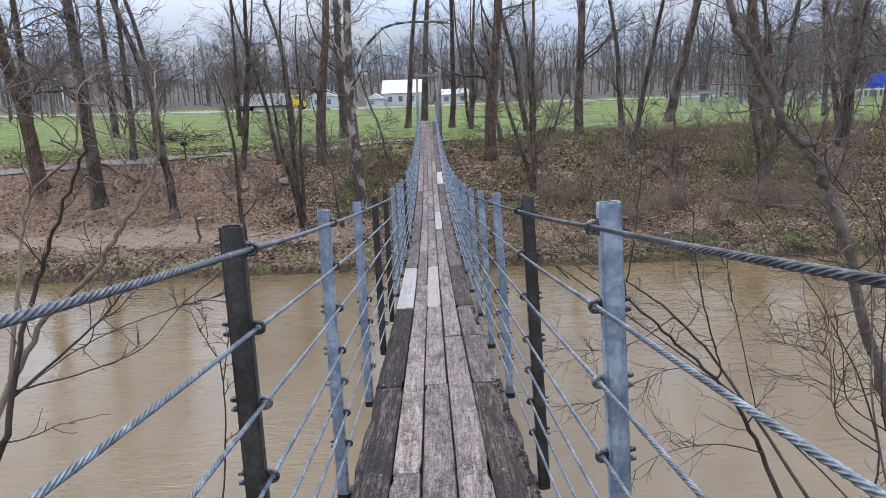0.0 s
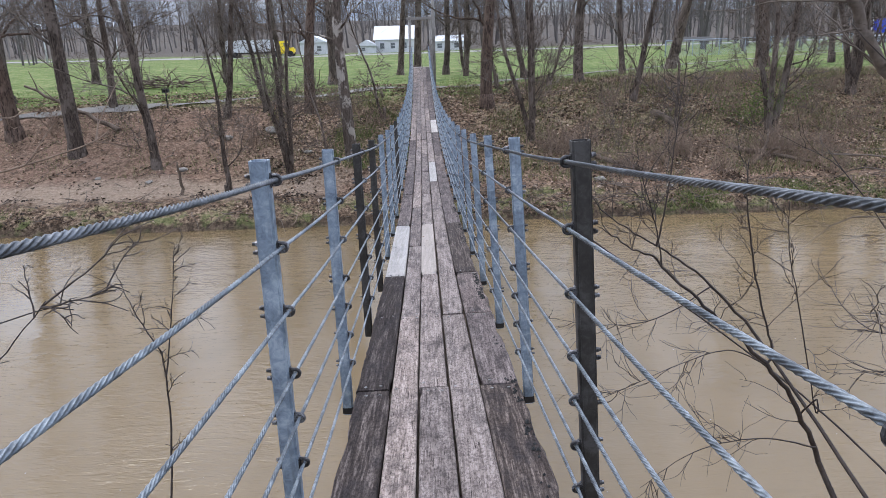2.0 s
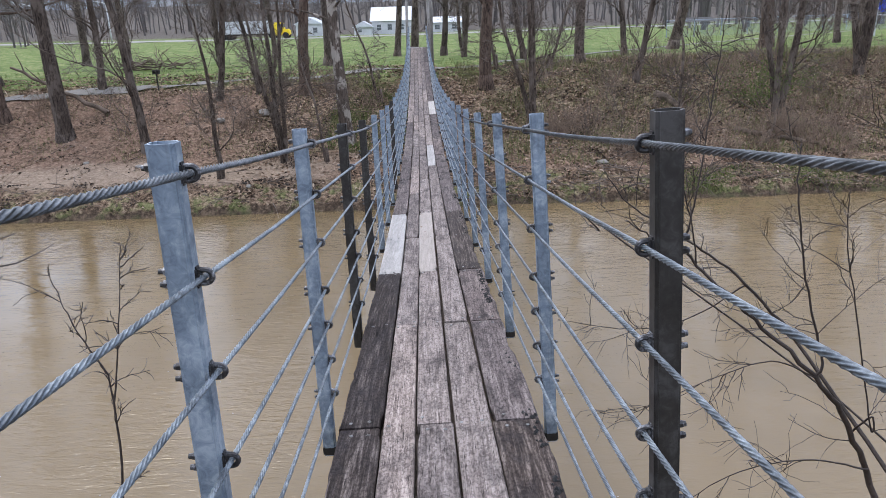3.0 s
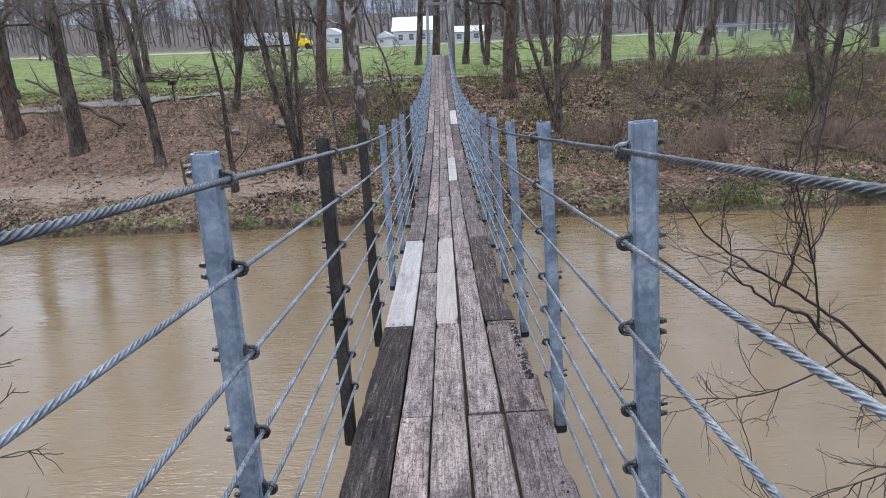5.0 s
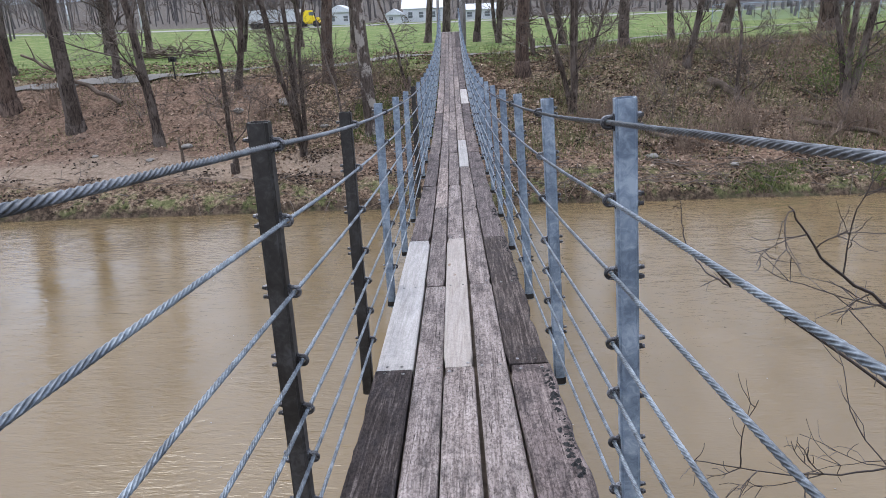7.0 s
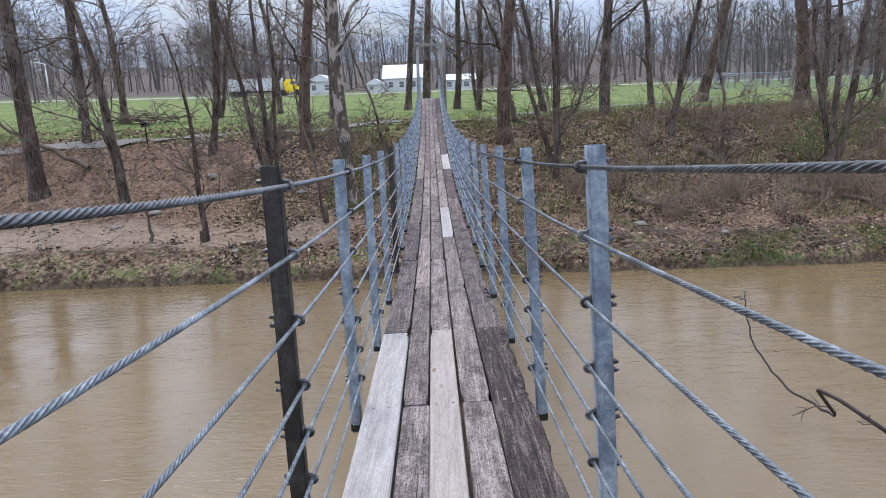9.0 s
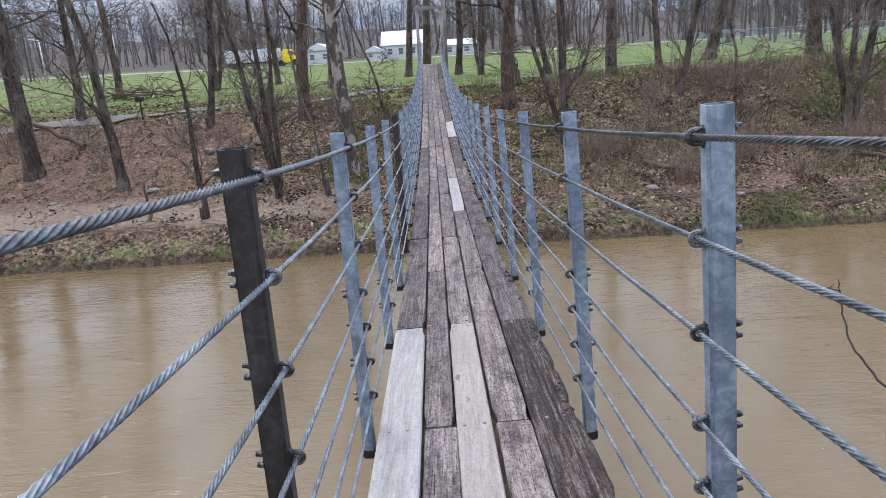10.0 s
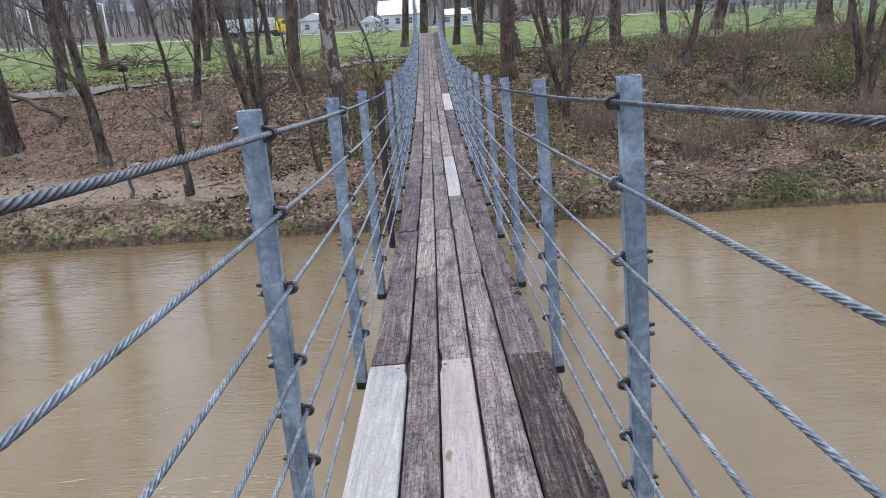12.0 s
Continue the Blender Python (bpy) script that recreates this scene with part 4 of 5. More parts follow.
scatter("slope_grass", 30000, (1.5, 30, 29, 44), (0.08, 0.35), M_OLIVE, "thin dry olive grass over the leaf-strewn slope", "grass", 46, lambda x, y: max(0, 0.35 + noise.noise((x * 0.4, y * 0.45, 6.0))), True)
scatter("west_grass", 6000, (-22, -1, 31, 39.5), (0.05, 0.22), M_OLIVE, "thin dry olive grass over the leaf-strewn slope", "grass", 47, lambda x, y: (1.0 if x > -8 else 0.25) * max(0, 0.15 + noise.noise((x * 0.5, y * 0.45, 8.0))), True)


scatter("dark_litter", 17000, (-26, 34, 27.1, 42), (0.03, 0.085), M_MOULD, "dark wet rotted leaves in hollows of the bank", "leaf litter", 49,
        lambda x, y: (1.0 if x > -8 or y < 29.3 else 0.3) * max(0, 0.05 + 1.6 * noise.noise((x * 0.8, y * 0.9, 12.0))))


def rock(x, y, s, seed):
    rng = random.Random(seed)
    bm = bmesh.new()
    bmesh.ops.create_icosphere(bm, subdivisions=2, radius=s)
    for v in bm.verts:
        k = 1 + 0.35 * noise.noise(v.co / s * 1.3 + Vector((seed, 0, 0)))
        v.co = Vector((v.co.x * k * 1.3, v.co.y * k, v.co.z * k * 0.55))
    ob = part("rock", bm, M_STONE)
    ob.matrix_world = pose(x, y, ground_z(x, y) + s * 0.2, 0, 0, rng.uniform(0, 360))
    return tagged(ob, "small pale grey stone half sunk in the bank", "rock", "stones on the bank")


for k, (x, y, s) in enumerate([(-7.6, 35.2, 0.3), (-11.9, 30.6, 0.14), (-5.6, 33.0, 0.16), (-9.6, 34.8, 0.22), (-14.2, 31.0, 0.12), (-10.8, 31.6, 0.2), (-2.0, 30.4, 0.12), (9.2, 28.2, 0.13), (-6.9, 28.1, 0.1), (6.8, 29.6, 0.2)]):
    rock(x, y, s, k)


# ---- logs on the bank ----
def log(a, b, r, label, seed, name="fallen_log"):
    rng = random.Random(seed)
    a, b = Vector(a), Vector(b)
    vs, fs = [], []
    n = 9
    pts = []
    for i in range(n + 1):
        p = a.lerp(b, i / n)
        p.z = max(p.z, ground_z(p.x, p.y) + r * 0.5) if name == "fallen_log" else p.z
        pts.append(p + Vector((rng.gauss(0, r * 0.4), rng.gauss(0, r * 0.4), rng.gauss(0, r * 0.2))))
    tube(vs, fs, pts, [r * (1 - 0.5 * i / n) for i in range(n + 1)], 8)
    for k in range(4):
        i = rng.randint(3, n - 1)
        limb(rng, vs, fs, pts[i], side_way(rng, (b - a).normalized(), 0.8) + Vector((0, 0, 0.5)), r * rng.uniform(5, 9), r * 0.35, r * 0.1, 4, 5, 0.15, 0.0)
    return tagged(link_mesh(name, vs, fs, M_LOG, smooth=True), label, "log")


def g(x, y, dz=0.1):
    return (x, y, ground_z(x, y) + dz)


log(g(7.1, 31.9), g(8.7, 30.1), 0.12, "grey dead fallen log lying on the bank", 1)
log(g(12.9, 32.1), g(15.6, 30.0), 0.13, "grey fallen trunk near the water on the bank", 2)
log(g(10.7, 35.7), g(11.9, 33.6), 0.2, "fallen log half sunk in dead leaves", 3)
log(g(13.8, 30.8, 0), (14.1, 30.8, ground_z(13.8, 30.8) + 1.1), 0.09, "broken pale stump standing on the bank", 4, "stump")
log(g(-10.1, 29.4, -0.1), (-10.2, 29.4, ground_z(-10.1, 29.4) + 1.3), 0.07, "short broken stake standing on the bare bank", 5, "stump")
log(g(-15.0, 35.6, 0.1), g(-19.6, 36.6, 1.9), 0.12, "dark crooked bare trunk leaning low over the bank", 6, "leaning_trunk")


def brush_pile(x, y, label, seed):
    """A heap of cut crooked limbs and their twigs."""
    rng = random.Random(seed)
    vs, fs = [], []
    for k in range(46):
        p = Vector((rng.gauss(0, 1.25), rng.gauss(0, 0.5), rng.uniform(0.0, 0.35)))
        way = Vector((rng.choice((-1, 1)) * rng.uniform(0.5, 1), rng.gauss(0, 0.4), rng.uniform(-0.05, 0.5)))
        pts, _ = limb(rng, vs, fs, p, way, rng.uniform(0.8, 2.2), rng.uniform(0.02, 0.07), 0.012, 6, 5, 0.22, -0.03)
        for _u in range(4):
            limb(rng, vs, fs, pts[rng.randint(2, 5)], side_way(rng, way.normalized(), 0.8), rng.uniform(0.3, 0.9), 0.014, 0.006, 4, 3, 0.25, 0.0)
    ob = link_mesh("brush_pile", vs, fs, M_LOG)
    ob.location = g(x, y, 0)
    return tagged(ob, label, "brush pile", kind="stuff")


brush_pile(-17.4, 47.8, "dark heap of cut limbs and brush on the lawn", 7)

# ---- park grill ----
grill = tagged(new("park_grill"), "small black iron park grill on a post beside the path", "grill")
grill.location = g(-13.4, 38.0, 0)
bm = bmesh.new()
cyl(bm, (0, 0, -0.2), (0, 0, 0.85), 0.035, 8)
part("post", bm, M_IRON, grill)
bm = bmesh.new()
box(bm, (0, 0, 0.8), (0.3, 0.26, 0.02), 0.004)
for sx, sy, wx, wy in ((-0.14, 0, 0.02, 0.26), (0.14, 0, 0.02, 0.26), (0, 0.12, 0.3, 0.02)):
    box(bm, (sx, sy, 0.9), (wx, wy, 0.18), 0.004)
part("firebox", bm, M_IRON, grill)
bm = bmesh.new()
for k in range(7):
    cyl(bm, (-0.135, -0.11 + k * 0.037, 0.95), (0.135, -0.11 + k * 0.037, 0.95), 0.006, 5)
part("grate", bm, M_IRON, grill)


# ---- houses ----
def house(x0, x1, y, depth, eave, ridge, label, windows, z=0.25, gable_front=False, shift=0.0):
    """A white gabled house: walls, roof, windows with frames."""
    root = tagged(new("house"), label, "house")
    w = x1 - x0
    root.location = (x0 + w / 2, y, z)
    bm = bmesh.new()
    box(bm, (0, depth / 2, eave / 2 - 0.3), (w, depth, eave + 0.6))
    part("wall", bm, M_WHITE, root)
    bm = bmesh.new()
    o = 0.35
    if gable_front:
        tri = [(-w / 2 - o, eave - 0.1), (shift, ridge), (w / 2 + o, eave - 0.1)]
        f = [bm.verts.new((x, -o, zz)) for x, zz in tri]
        k = [bm.verts.new((x, depth + o, zz)) for x, zz in tri]
    else:
        tri = [(-o, eave - 0.1), (depth / 2, ridge), (depth + o, eave - 0.1)]
        f = [bm.verts.new((-w / 2 - o, yy, zz)) for yy, zz in tri]
        k = [bm.verts.new((w / 2 + o, yy, zz)) for yy, zz in tri]
    bm.faces.new(f)
    bm.faces.new(k[::-1])
    for i in range(3):
        bm.faces.new((f[i], f[(i + 1) % 3], k[(i + 1) % 3], k[i]))
    bmesh.ops.recalc_face_normals(bm, faces=bm.faces)
    part("roof", bm, M_ROOF, root)
    for wx, wz, ww, wh in windows:
        bm = bmesh.new()
        for dx, dz, sx, sz in ((-ww / 2, 0, 0.1, wh + 0.2), (ww / 2, 0, 0.1, wh + 0.2), (0, wh / 2, ww, 0.1), (0, -wh / 2, ww, 0.1), (0, 0, ww, 0.05)):
            box(bm, (wx + dx, -0.04, wz + dz), (sx, 0.1, sz))
        fr = part("window", bm, M_WHITE, root)
        bm = bmesh.new()
        box(bm, (wx, -0.01, wz), (ww - 0.05, 0.04, wh - 0.05))
        part("pane", bm, M_GLASS, fr)
    return root


house(-10.4, -3.0, 141, 9, 2.5, 5.0, "white house with a broad pale roof across the road", [(-2.4, 1.3, 0.9, 1.1), (-0.4, 1.3, 0.9, 1.1), (1.8, 1.3, 0.9, 1.1)], shift=0.0)
house(-13.6, -10.3, 139.5, 6, 1.5, 2.5, "low white garage wing beside the house", [(-0.6, 0.8, 0.8, 0.6)], gable_front=True)
house(-24.6, -19.8, 141, 8, 2.4, 3.6, "small white bungalow across the road", [(-1.2, 1.2, 0.9, 1.0), (1.2, 1.2, 0.9, 1.0)], gable_front=True)
house(0.6, 6.5, 141, 8, 1.9, 2.9, "low white building across the road", [(-1.8, 1.0, 1.0, 0.9), (1.4, 1.0, 1.0, 0.9)])

# ---- truck ----
truck = tagged(new("lorry"), "white box trailer lorry with a yellow cab on the road", "truck")
truck.location = (-28.5, 122.6 + 4.0, ground_z(-28.5, 126.6) + 0.06)
bm = bmesh.new()
box(bm, (-2.0, 0, 1.9), (8.6, 2.3, 2.0), 0.05)
part("trailer", bm, M_WHITE, truck)
bm = bmesh.new()
box(bm, (3.7, 0, 1.55), (1.7, 2.2, 2.1), 0.25)
box(bm, (4.9, 0, 1.0), (1.2, 2.0, 1.0), 0.2)
part("cab", bm, M_YELLOW, truck, "yellow cab")
bm = bmesh.new()
box(bm, (4.2, 0, 2.05), (0.72, 2.26, 0.6), 0.05)
part("cab_window", bm, M_GLASS, truck)
bm = bmesh.new()
box(bm, (-1, 0, 0.75), (9.5, 1.2, 0.22), 0.03)
part("chassis", bm, M_IRON, truck)
for wx in (-5.4, -4.3, 2.6, 4.9):
    for wy in (-1.0, 1.0):
        bm = bmesh.new()
        cyl(bm, (wx, wy - 0.15, 0.5), (wx, wy + 0.15, 0.5), 0.5, 16)
        part("wheel", bm, M_TYRE, truck)

# ---- street lamps along the road ----
for lx, ly, h in ((-51.3, 123, 6.2), (-63, 123, 6.0)):
    lamp = tagged(new("street_lamp"), "pale concrete street lamp beside the road", "street lamp", "street lamps by the road")
    lamp.location = g(lx, ly, 0)
    bm = bmesh.new()
    cyl(bm, (0, 0, -0.3), (0, 0, h), 0.16, 8, 0.1)
    part("pole", bm, M_WHITE, lamp, smooth=True)
    bm = bmesh.new()
    cyl(bm, (0, 0, h - 0.05), (-1.4, 0, h + 0.3), 0.07, 6, 0.05)
    part("arm", bm, M_WHITE, lamp)
    bm = bmesh.new()
    box(bm, (-1.6, 0, h + 0.3), (0.6, 0.25, 0.16), 0.04)
    part("lamp_head", bm, M_WHITE, lamp)

# ---- fence and shelter on the east lawn ----
fence = tagged(new("chain_link_fence"), "grey chain-link fence along the far edge of the lawn", "fence")
fence.location = (32, 73, ground_z(32, 73))
for k in range(12):
    bm = bmesh.new()
    x, y = -9 + k * 3.0, k * 0.9
    zz = ground_z(32 + x, 73 + y) - fence.location.z
    cyl(bm, (x, y, zz - 0.2), (x, y, zz + 1.6), 0.04, 6)
    part("post", bm, M_GALV, fence)
    if k < 11:
        z2 = ground_z(35 + x, 73.9 + y) - fence.location.z
        bm = bmesh.new()
        cyl(bm, (x, y, zz + 1.55), (x + 3, y + 0.9, z2 + 1.55), 0.025, 5)
        part("rail", bm, M_GALV, fence)
        vs, fs = [], []
        for s in range(-6, 12):
            for sg in (1, -1):
                p0, p1 = s / 12, s / 12 + sg * 0.5
                lo, hi = max(0, min(p0, p1)), min(1, max(p0, p1))
                if hi <= lo:
                    continue
                za, zb = ((lo - p0) / (p1 - p0)) * 1.5, ((hi - p0) / (p1 - p0)) * 1.5
                tube(vs, fs, [Vector((x + lo * 3, y + lo * 0.9, zz + za)), Vector((x + hi * 3, y + hi * 0.9, zz + zb))], [0.008, 0.008], 3)
        link_mesh("mesh_panel", vs, fs, M_GALV, fence)

shelter = tagged(new("picnic_shelter"), "small dark-roofed picnic shelter on the lawn", "shelter")
shelter.location = g(30, 84, 0)
shelter.scale = (0.6, 0.6, 0.6)
for sx in (-2.4, 2.4):
    for sy in (-1.6, 1.6):
        bm = bmesh.new()
        box(bm, (sx, sy, 1.0), (0.14, 0.14, 2.4), 0.01)
        part("post", bm, M_LOG, shelter)
bm = bmesh.new()
v = [bm.verts.new(c) for c in ((-3, -2.2, 2.15), (3, -2.2, 2.15), (3, 2.2, 2.15), (-3, 2.2, 2.15), (-2.4, 0, 2.9), (2.4, 0, 2.9))]
for q in ((0, 1, 5, 4), (1, 2, 5), (2, 3, 4, 5), (3, 0, 4), (3, 2, 1, 0)):
    bm.faces.new([v[i] for i in q])
part("roof", bm, M_IRON, shelter)


# ---- bare trees of the near bank that lean out over the water ----
def overhang(seed, stems, material, label, twig_n=26, twig_len=0.5):
    """Leaning stems given by a few bends; fine twigs all along them."""
    rng = random.Random(seed)
    root = tagged(new("overhanging_tree"), label, "tree")
    root.location = stems[0][0][0]
    home = Vector(stems[0][0][0])
    sv, sf, tv, tf = [], [], [], []
    for bends, r0, r1 in stems:
        b = [Vector(p) - home for p in bends]
        pts = []
        for i in range(len(b) - 1):
            p0, p1, p2, p3 = b[max(i - 1, 0)], b[i], b[i + 1], b[min(i + 2, len(b) - 1)]
            for k in range(7):
                t = k / 7
                pts.append(0.5 * (2 * p1 + (p2 - p0) * t + (2 * p0 - 5 * p1 + 4 * p2 - p3) * t * t + (3 * p1 - p0 - 3 * p2 + p3) * t ** 3) + Vector((rng.gauss(0, r0 * 0.25), rng.gauss(0, r0 * 0.25), rng.gauss(0, r0 * 0.25))))
        pts.append(b[-1])
        n = len(pts)
        rad = [r0 + (r1 - r0) * (i / (n - 1)) ** 0.7 for i in range(n)]
        tube(sv, sf, pts, rad, 7)
        for k in range(twig_n):
            f = rng.uniform(0.35, 1.0)
            i = min(n - 2, int(f * (n - 1)))
            d = (pts[i + 1] - pts[i]).normalized()
            ln = twig_len * rng.uniform(0.4, 1.4) * (1.25 - 0.5 * f)
            tp, _ = limb(rng, tv, tf, pts[i], side_way(rng, d, rng.uniform(0.6, 1.2)), ln, max(0.0036, rad[i] * 0.25), 0.0016, 9, 4, 0.15, rng.uniform(-0.12, 0.12))
            for u in range(4):
                j = rng.randint(2, 8)
                limb(rng, tv, tf, tp[j], side_way(rng, (tp[j + 1] - tp[j]).normalized(), rng.uniform(0.5, 1.0)), ln * rng.uniform(0.25, 0.6), 0.0024, 0.0013, 5, 3, 0.2, rng.uniform(-0.1, 0.14))
    link_mesh("stem", sv, sf, material, root, smooth=True)
    tagged(link_mesh("brushwood", tv, tf, material, root), kind="stuff")
    return root


LEAN_R, LEAN_L = "leafless grey sapling leaning from the near bank over the water", "leafless dark shrub tree with fine twigs leaning over the water"
overhang(51, [([(4.6, 0.4, -5.0), (4.5, 3.0, -3.6), (4.1, 5.3, -2.0), (3.83, 5.6, -1.16), (3.44, 5.6, -0.01), (3.26, 5.6, 0.47), (3.1, 5.6, 0.78), (2.9, 5.6, 1.0), (2.73, 5.6, 1.32), (2.51, 5.6, 1.69), (2.36, 5.6, 2.03), (2.1, 5.7, 2.9)], 0.066, 0.026),
              ([(3.1, 5.6, 0.78), (3.27, 5.6, 0.97), (3.28, 5.6, 1.36), (3.18, 5.6, 1.75), (3.0, 5.6, 2.4)], 0.02, 0.008)], M_TWIG, LEAN_R, 34, 0.9)
overhang(52, [([(3.9, 0.4, -5.0), (3.6, 4.4, -3.6), (3.13, 5.8, -2.33), (2.83, 5.9, -1.63), (2.5, 5.85, -1.18), (2.1, 5.95, -0.8), (1.74, 6.05, -0.43), (1.5, 6.0, -0.28), (1.24, 5.95, -0.1)], 0.036, 0.004),
              ([(2.5, 5.85, -1.18), (2.54, 5.87, -1.05), (2.41, 5.9, -0.6), (2.28, 5.9, 0.0), (2.26, 5.9, 0.35)], 0.012, 0.004),
              ([(2.83, 5.9, -1.63), (2.87, 5.78, -1.44), (2.85, 5.75, -1.5), (2.63, 5.75, -0.62), (2.53, 5.75, -0.25), (2.5, 5.75, 0.1)], 0.008, 0.003),
              ([(1.74, 6.05, -0.43), (1.66, 6.0, -0.1), (1.5, 5.95, 0.35)], 0.007, 0.003),
              ([(2.5, 5.85, -1.18), (2.2, 5.85, -1.05), (1.85, 5.85, -1.15), (1.2, 5.85, -1.45)], 0.007, 0.002),
              ([(2.95, 5.85, -1.9), (2.5, 5.85, -1.8), (2.0, 5.85, -1.9), (1.6, 5.85, -2.2)], 0.008, 0.002)], M_TWIG_DARK, LEAN_R, 14, 0.5)
overhang(53, [([(4.1, 0.5, -5.1), (3.6, 4.6, -3.0), (3.0, 6.6, -1.6), (2.45, 6.85, -0.9), (1.95, 6.85, -0.52), (1.5, 6.8, -0.2), (1.3, 6.8, 0.05)], 0.026, 0.003),
              ([(1.95, 6.85, -0.52), (2.0, 6.8, -0.1), (2.05, 6.8, 0.5), (2.1, 6.8, 1.0)], 0.01, 0.003),
              ([(2.45, 6.85, -0.9), (2.0, 6.9, -1.2), (1.5, 6.9, -1.25), (1.0, 6.9, -1.15)], 0.008, 0.002)], M_TWIG_DARK, LEAN_R, 12, 0.45)
overhang(54, [([(-2.6, 0.4, -5.0), (-2.3, 1.8, -2.0), (-1.95, 2.6, -0.4), (-1.78, 2.7, 0.03), (-1.72, 2.8, 0.38), (-1.64, 2.9, 0.69), (-1.49, 2.9, 0.99), (-1.35, 2.9, 1.25)], 0.026, 0.005),
              ([(-1.78, 2.75, 0.16), (-1.46, 2.9, 0.42), (-1.3, 2.9, 0.58), (-1.13, 2.9, 0.73)], 0.008, 0.002),
              ([(-1.76, 2.75, 0.2), (-1.49, 2.9, 0.23), (-1.24, 2.9, 0.33), (-1.03, 2.9, 0.54)], 0.005, 0.0015),
              ([(-1.75, 2.75, 0.18), (-1.5, 2.85, 0.35), (-1.2, 2.9, 0.47), (-0.85, 2.95, 0.55)], 0.004, 0.0015)], M_TWIG_DARK, LEAN_L, 5, 0.34)
overhang(57, [([(-2.75, 0.4, -5.0), (-2.4, 2.0, -2.0), (-2.0, 2.8, -0.2), (-1.71, 2.95, 0.42), (-1.45, 2.95, 0.65), (-1.29, 2.95, 0.86), (-1.15, 2.95, 1.04), (-1.09, 2.95, 1.19), (-1.08, 2.95, 1.45)], 0.022, 0.005),
              ([(-1.29, 2.95, 0.86), (-1.3, 2.95, 1.0), (-1.22, 2.95, 1.2), (-1.27, 2.95, 1.4)], 0.008, 0.003),
              ([(-1.85, 2.9, 0.2), (-1.8, 3.0, 0.65), (-1.72, 3.05, 1.0), (-1.5, 3.05, 1.2), (-1.45, 3.05, 1.5)], 0.012, 0.004)], M_TWIG_PALE, "leafless pale grey shrub tree with fine twigs leaning over the water", 6, 0.4)
overhang(55, [([(-2.0, 0.5, -5.1), (-1.75, 3.6, -3.0), (-1.62, 4.7, -1.6), (-1.57, 4.9, -0.65), (-1.7, 4.95, -0.3), (-1.8, 5.0, -0.1)], 0.013, 0.002),
              ([(-1.57, 4.9, -0.65), (-1.5, 4.95, -0.25), (-1.46, 5.0, 0.1)], 0.006, 0.0015)], M_TWIG_DARK, "thin leafless sapling with paired side twigs over the water", 13, 0.22)
overhang(56, [([(-1.5, 0.5, -5.1), (-1.2, 3.0, -3.0), (-1.05, 3.6, -1.4), (-1.0, 3.7, -0.8)], 0.008, 0.0015)], M_TWIG_DARK, "thin leafless sapling with paired side twigs over the water", 12, 0.2)

overhang(58, [([(-3.4, 0.3, -4.9), (-3.3, 2.2, -1.5), (-3.0, 3.6, 0.9), (-2.75, 4.0, 1.75), (-2.5, 4.2, 2.6)], 0.03, 0.01),
              ([(-3.0, 3.6, 0.9), (-2.6, 3.9, 1.35), (-2.2, 4.1, 1.55), (-1.75, 4.2, 1.62)], 0.009, 0.002),
              ([(-2.75, 4.0, 1.75), (-2.35, 4.1, 1.8), (-1.95, 4.2, 1.95), (-1.6, 4.3, 1.9)], 0.008, 0.002)], M_TWIG, LEAN_L, 16, 0.55)

rng = random.Random(77)
for k in range(5):
    # thin crooked saplings round the two larger ones
    x0, xe, ye = rng.uniform(3.4, 5.0), rng.uniform(2.3, 3.9), rng.uniform(4.8, 6.8)
    zt = rng.uniform(-0.4, 1.6)
    bends = [(x0, 0.45, -5.05), (x0 * 0.9 + 0.1, ye * 0.55, -3.2)]
    for f in (0.25, 0.5, 0.75, 1.0):
        bends.append((x0 + (xe - x0) * (0.4 + 0.6 * f) + rng.gauss(0, 0.16), ye * (0.7 + 0.3 * f), -3.2 + (zt + 3.2) * f + rng.gauss(0, 0.1)))
    mid, fork = bends[3], bends[4]
    overhang(80 + k, [(bends, 0.018, 0.003),
                      ([mid, (mid[0] - 0.3, mid[1], mid[2] + 0.25), (mid[0] - 0.4, mid[1], mid[2] + 0.7), (mid[0] - 0.8, mid[1], mid[2] + 0.85)], 0.007, 0.002),
                      ([fork, (fork[0] + 0.25, fork[1], fork[2] + 0.1), (fork[0] + 0.35, fork[1], fork[2] + 0.6), (fork[0] + 0.2, fork[1], fork[2] + 1.0)], 0.007, 0.002)], M_TWIG if k % 2 else M_TWIG_DARK, LEAN_R, 11, 0.55)

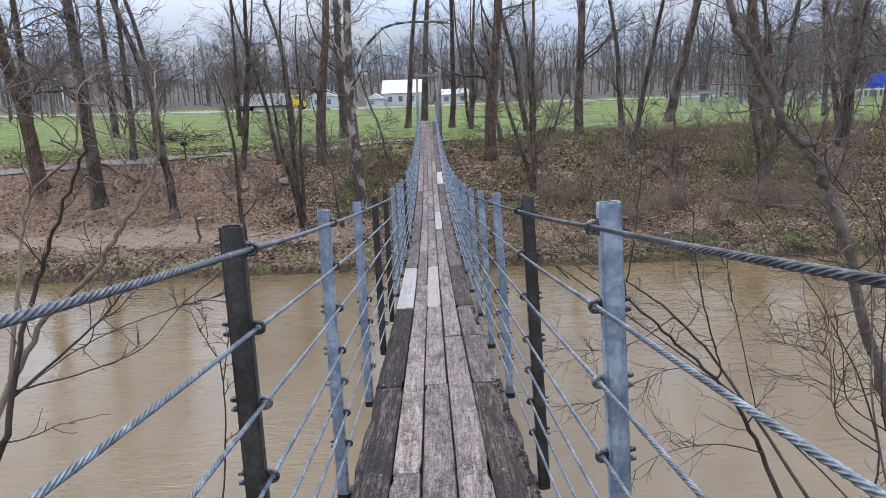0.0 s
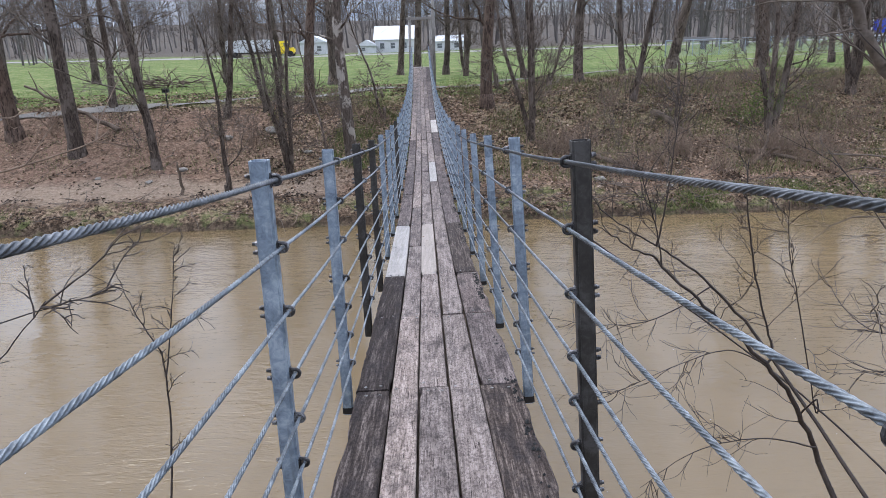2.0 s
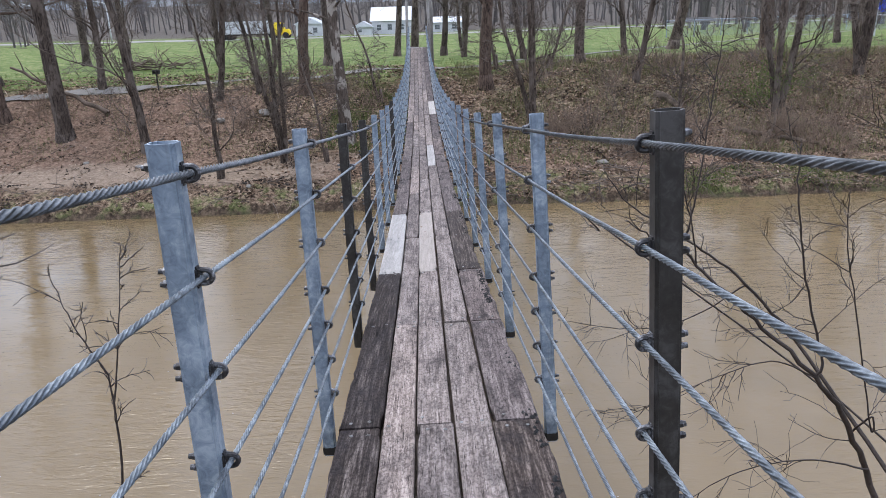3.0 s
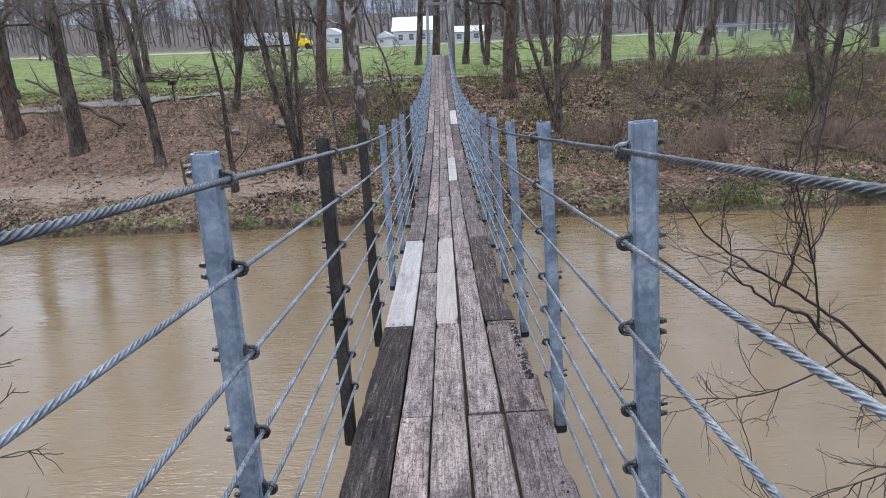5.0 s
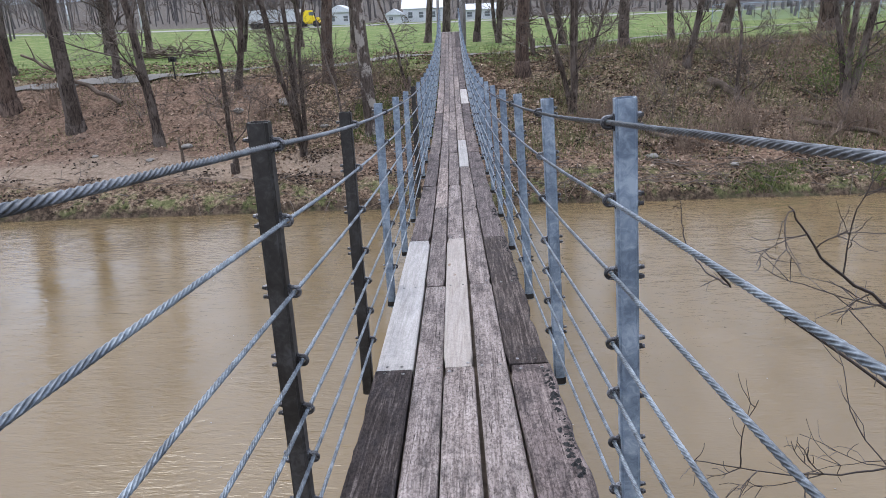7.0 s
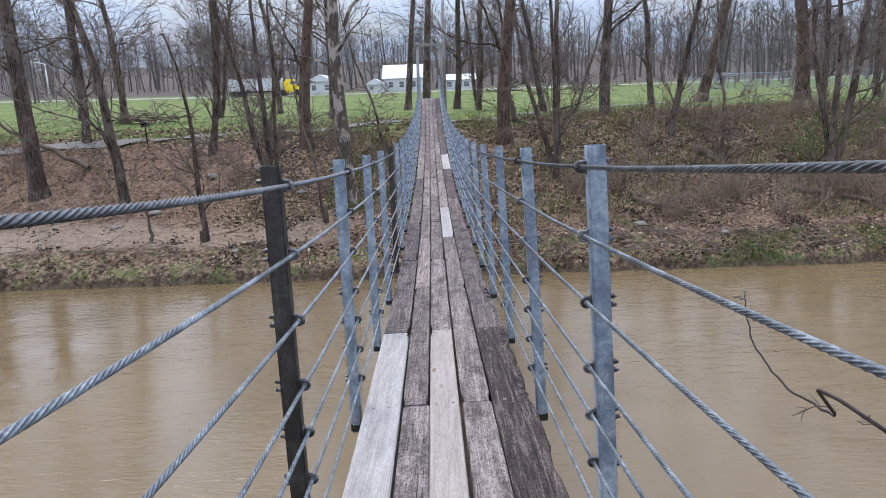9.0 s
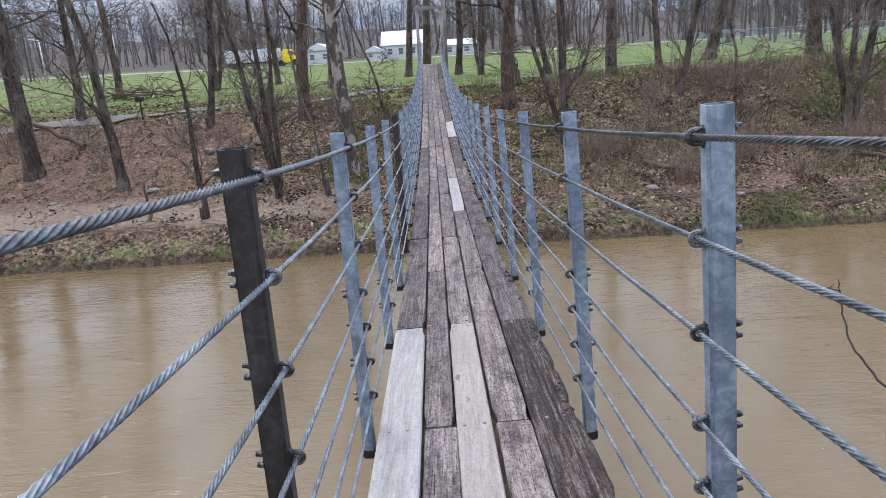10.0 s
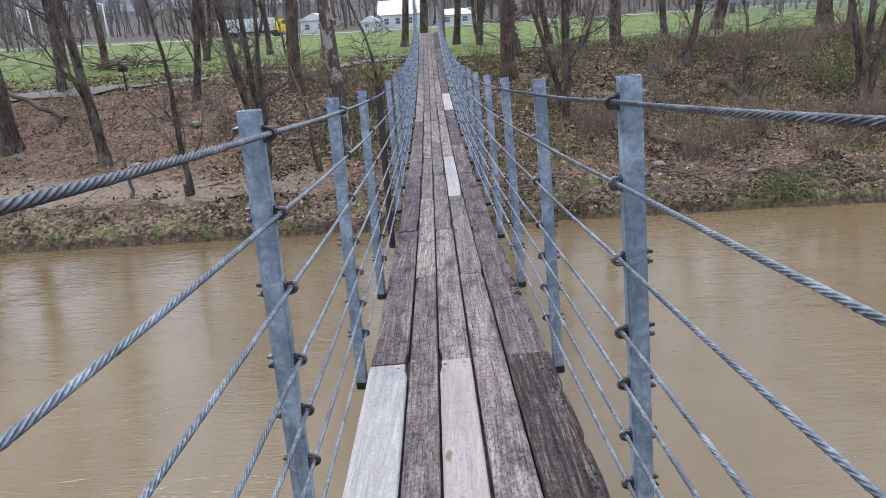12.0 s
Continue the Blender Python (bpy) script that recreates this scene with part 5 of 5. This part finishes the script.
# ---- a shrub coming into leaf, and foam on the water ----
leafy = tagged(new("leafing_shrub"), "shrub coming into small fresh green leaf on the bank", "shrub")
leafy.location = g(15.2, 34.3, 0)
rng = random.Random(91)
sv, sf, lv, lf = [], [], [], []
for _ in range(16):
    pts, _r = limb(rng, sv, sf, Vector((rng.gauss(0, 0.3), rng.gauss(0, 0.3), -0.1)), Vector((rng.gauss(0, 0.4), rng.gauss(0, 0.4), 1)), rng.uniform(1.8, 3.4), 0.02, 0.006, 6, 4, 0.14, 0.0)
    for _k in range(150):
        i = rng.randint(1, 5)
        p = pts[i].lerp(pts[i + 1], rng.random()) + Vector((rng.gauss(0, 0.22), rng.gauss(0, 0.22), rng.gauss(0, 0.18)))
        m = Matrix.Translation(p) @ Euler((rng.uniform(0, 3), rng.uniform(0, 3), rng.uniform(0, 6))).to_matrix().to_4x4()
        s, b0 = rng.uniform(0.025, 0.055), len(lv)
        lv += [m @ Vector(c) for c in ((-s, 0, 0), (0, -s * 0.5, 0.01), (s, 0, 0), (0, s * 0.5, 0.01))]
        lf.append((b0, b0 + 1, b0 + 2, b0 + 3))
link_mesh("stem", sv, sf, M_TWIG, leafy)
tagged(link_mesh("foliage", lv, lf, M_BUD, leafy, "fresh green leaves"), kind="stuff")

rng = random.Random(92)
fv, ff = [], []
for _ in range(130):
    x, y, s, b0 = rng.uniform(-12, 12), rng.uniform(3, 26), rng.uniform(0.008, 0.022), len(fv)
    k = rng.randint(5, 7)
    fv += [(x + s * math.cos(6.283 * i / k) * rng.uniform(0.6, 1.2), y + s * math.sin(6.283 * i / k) * rng.uniform(0.5, 1.0), WATER_Z + 0.006) for i in range(k)]
    ff.append(tuple(range(b0, b0 + k)))
tagged(link_mesh("foam_flecks", fv, ff, M_STONE), "small pale flecks of foam drifting on the river", "foam", kind="stuff")

# ---- playground panel on the east lawn ----
play = tagged(new("playground_climber"), "bright blue plastic playground climber on the lawn", "playground")
play.location = g(36.3, 60.0, 0)
for sx in (-0.9, 0.9):
    bm = bmesh.new()
    cyl(bm, (sx, 0, -0.2), (sx, 0, 3.0), 0.06, 8)
    part("post", bm, M_WHITE, play)
bm = bmesh.new()
box(bm, (0, 0, 2.35), (1.7, 0.5, 1.1), 0.2)
part("panel", bm, M_BLUE, play, "blue plastic panel")
bm = bmesh.new()
box(bm, (0, 0, 1.6), (1.9, 1.2, 0.1), 0.02)
part("platform", bm, M_WHITE, play)

overhang(95, [([(4.9, 0.45, -5.05), (4.6, 4.0, -3.6), (3.6, 6.6, -2.2), (1.51, 7.60, -0.61), (1.57, 8.00, -0.75), (1.53, 8.30, -0.77), (1.46, 8.50, -0.65), (1.45, 8.60, -0.51), (1.45, 8.65, -0.40)], 0.014, 0.0022)], M_TWIG_DARK, LEAN_R, 4, 0.12)
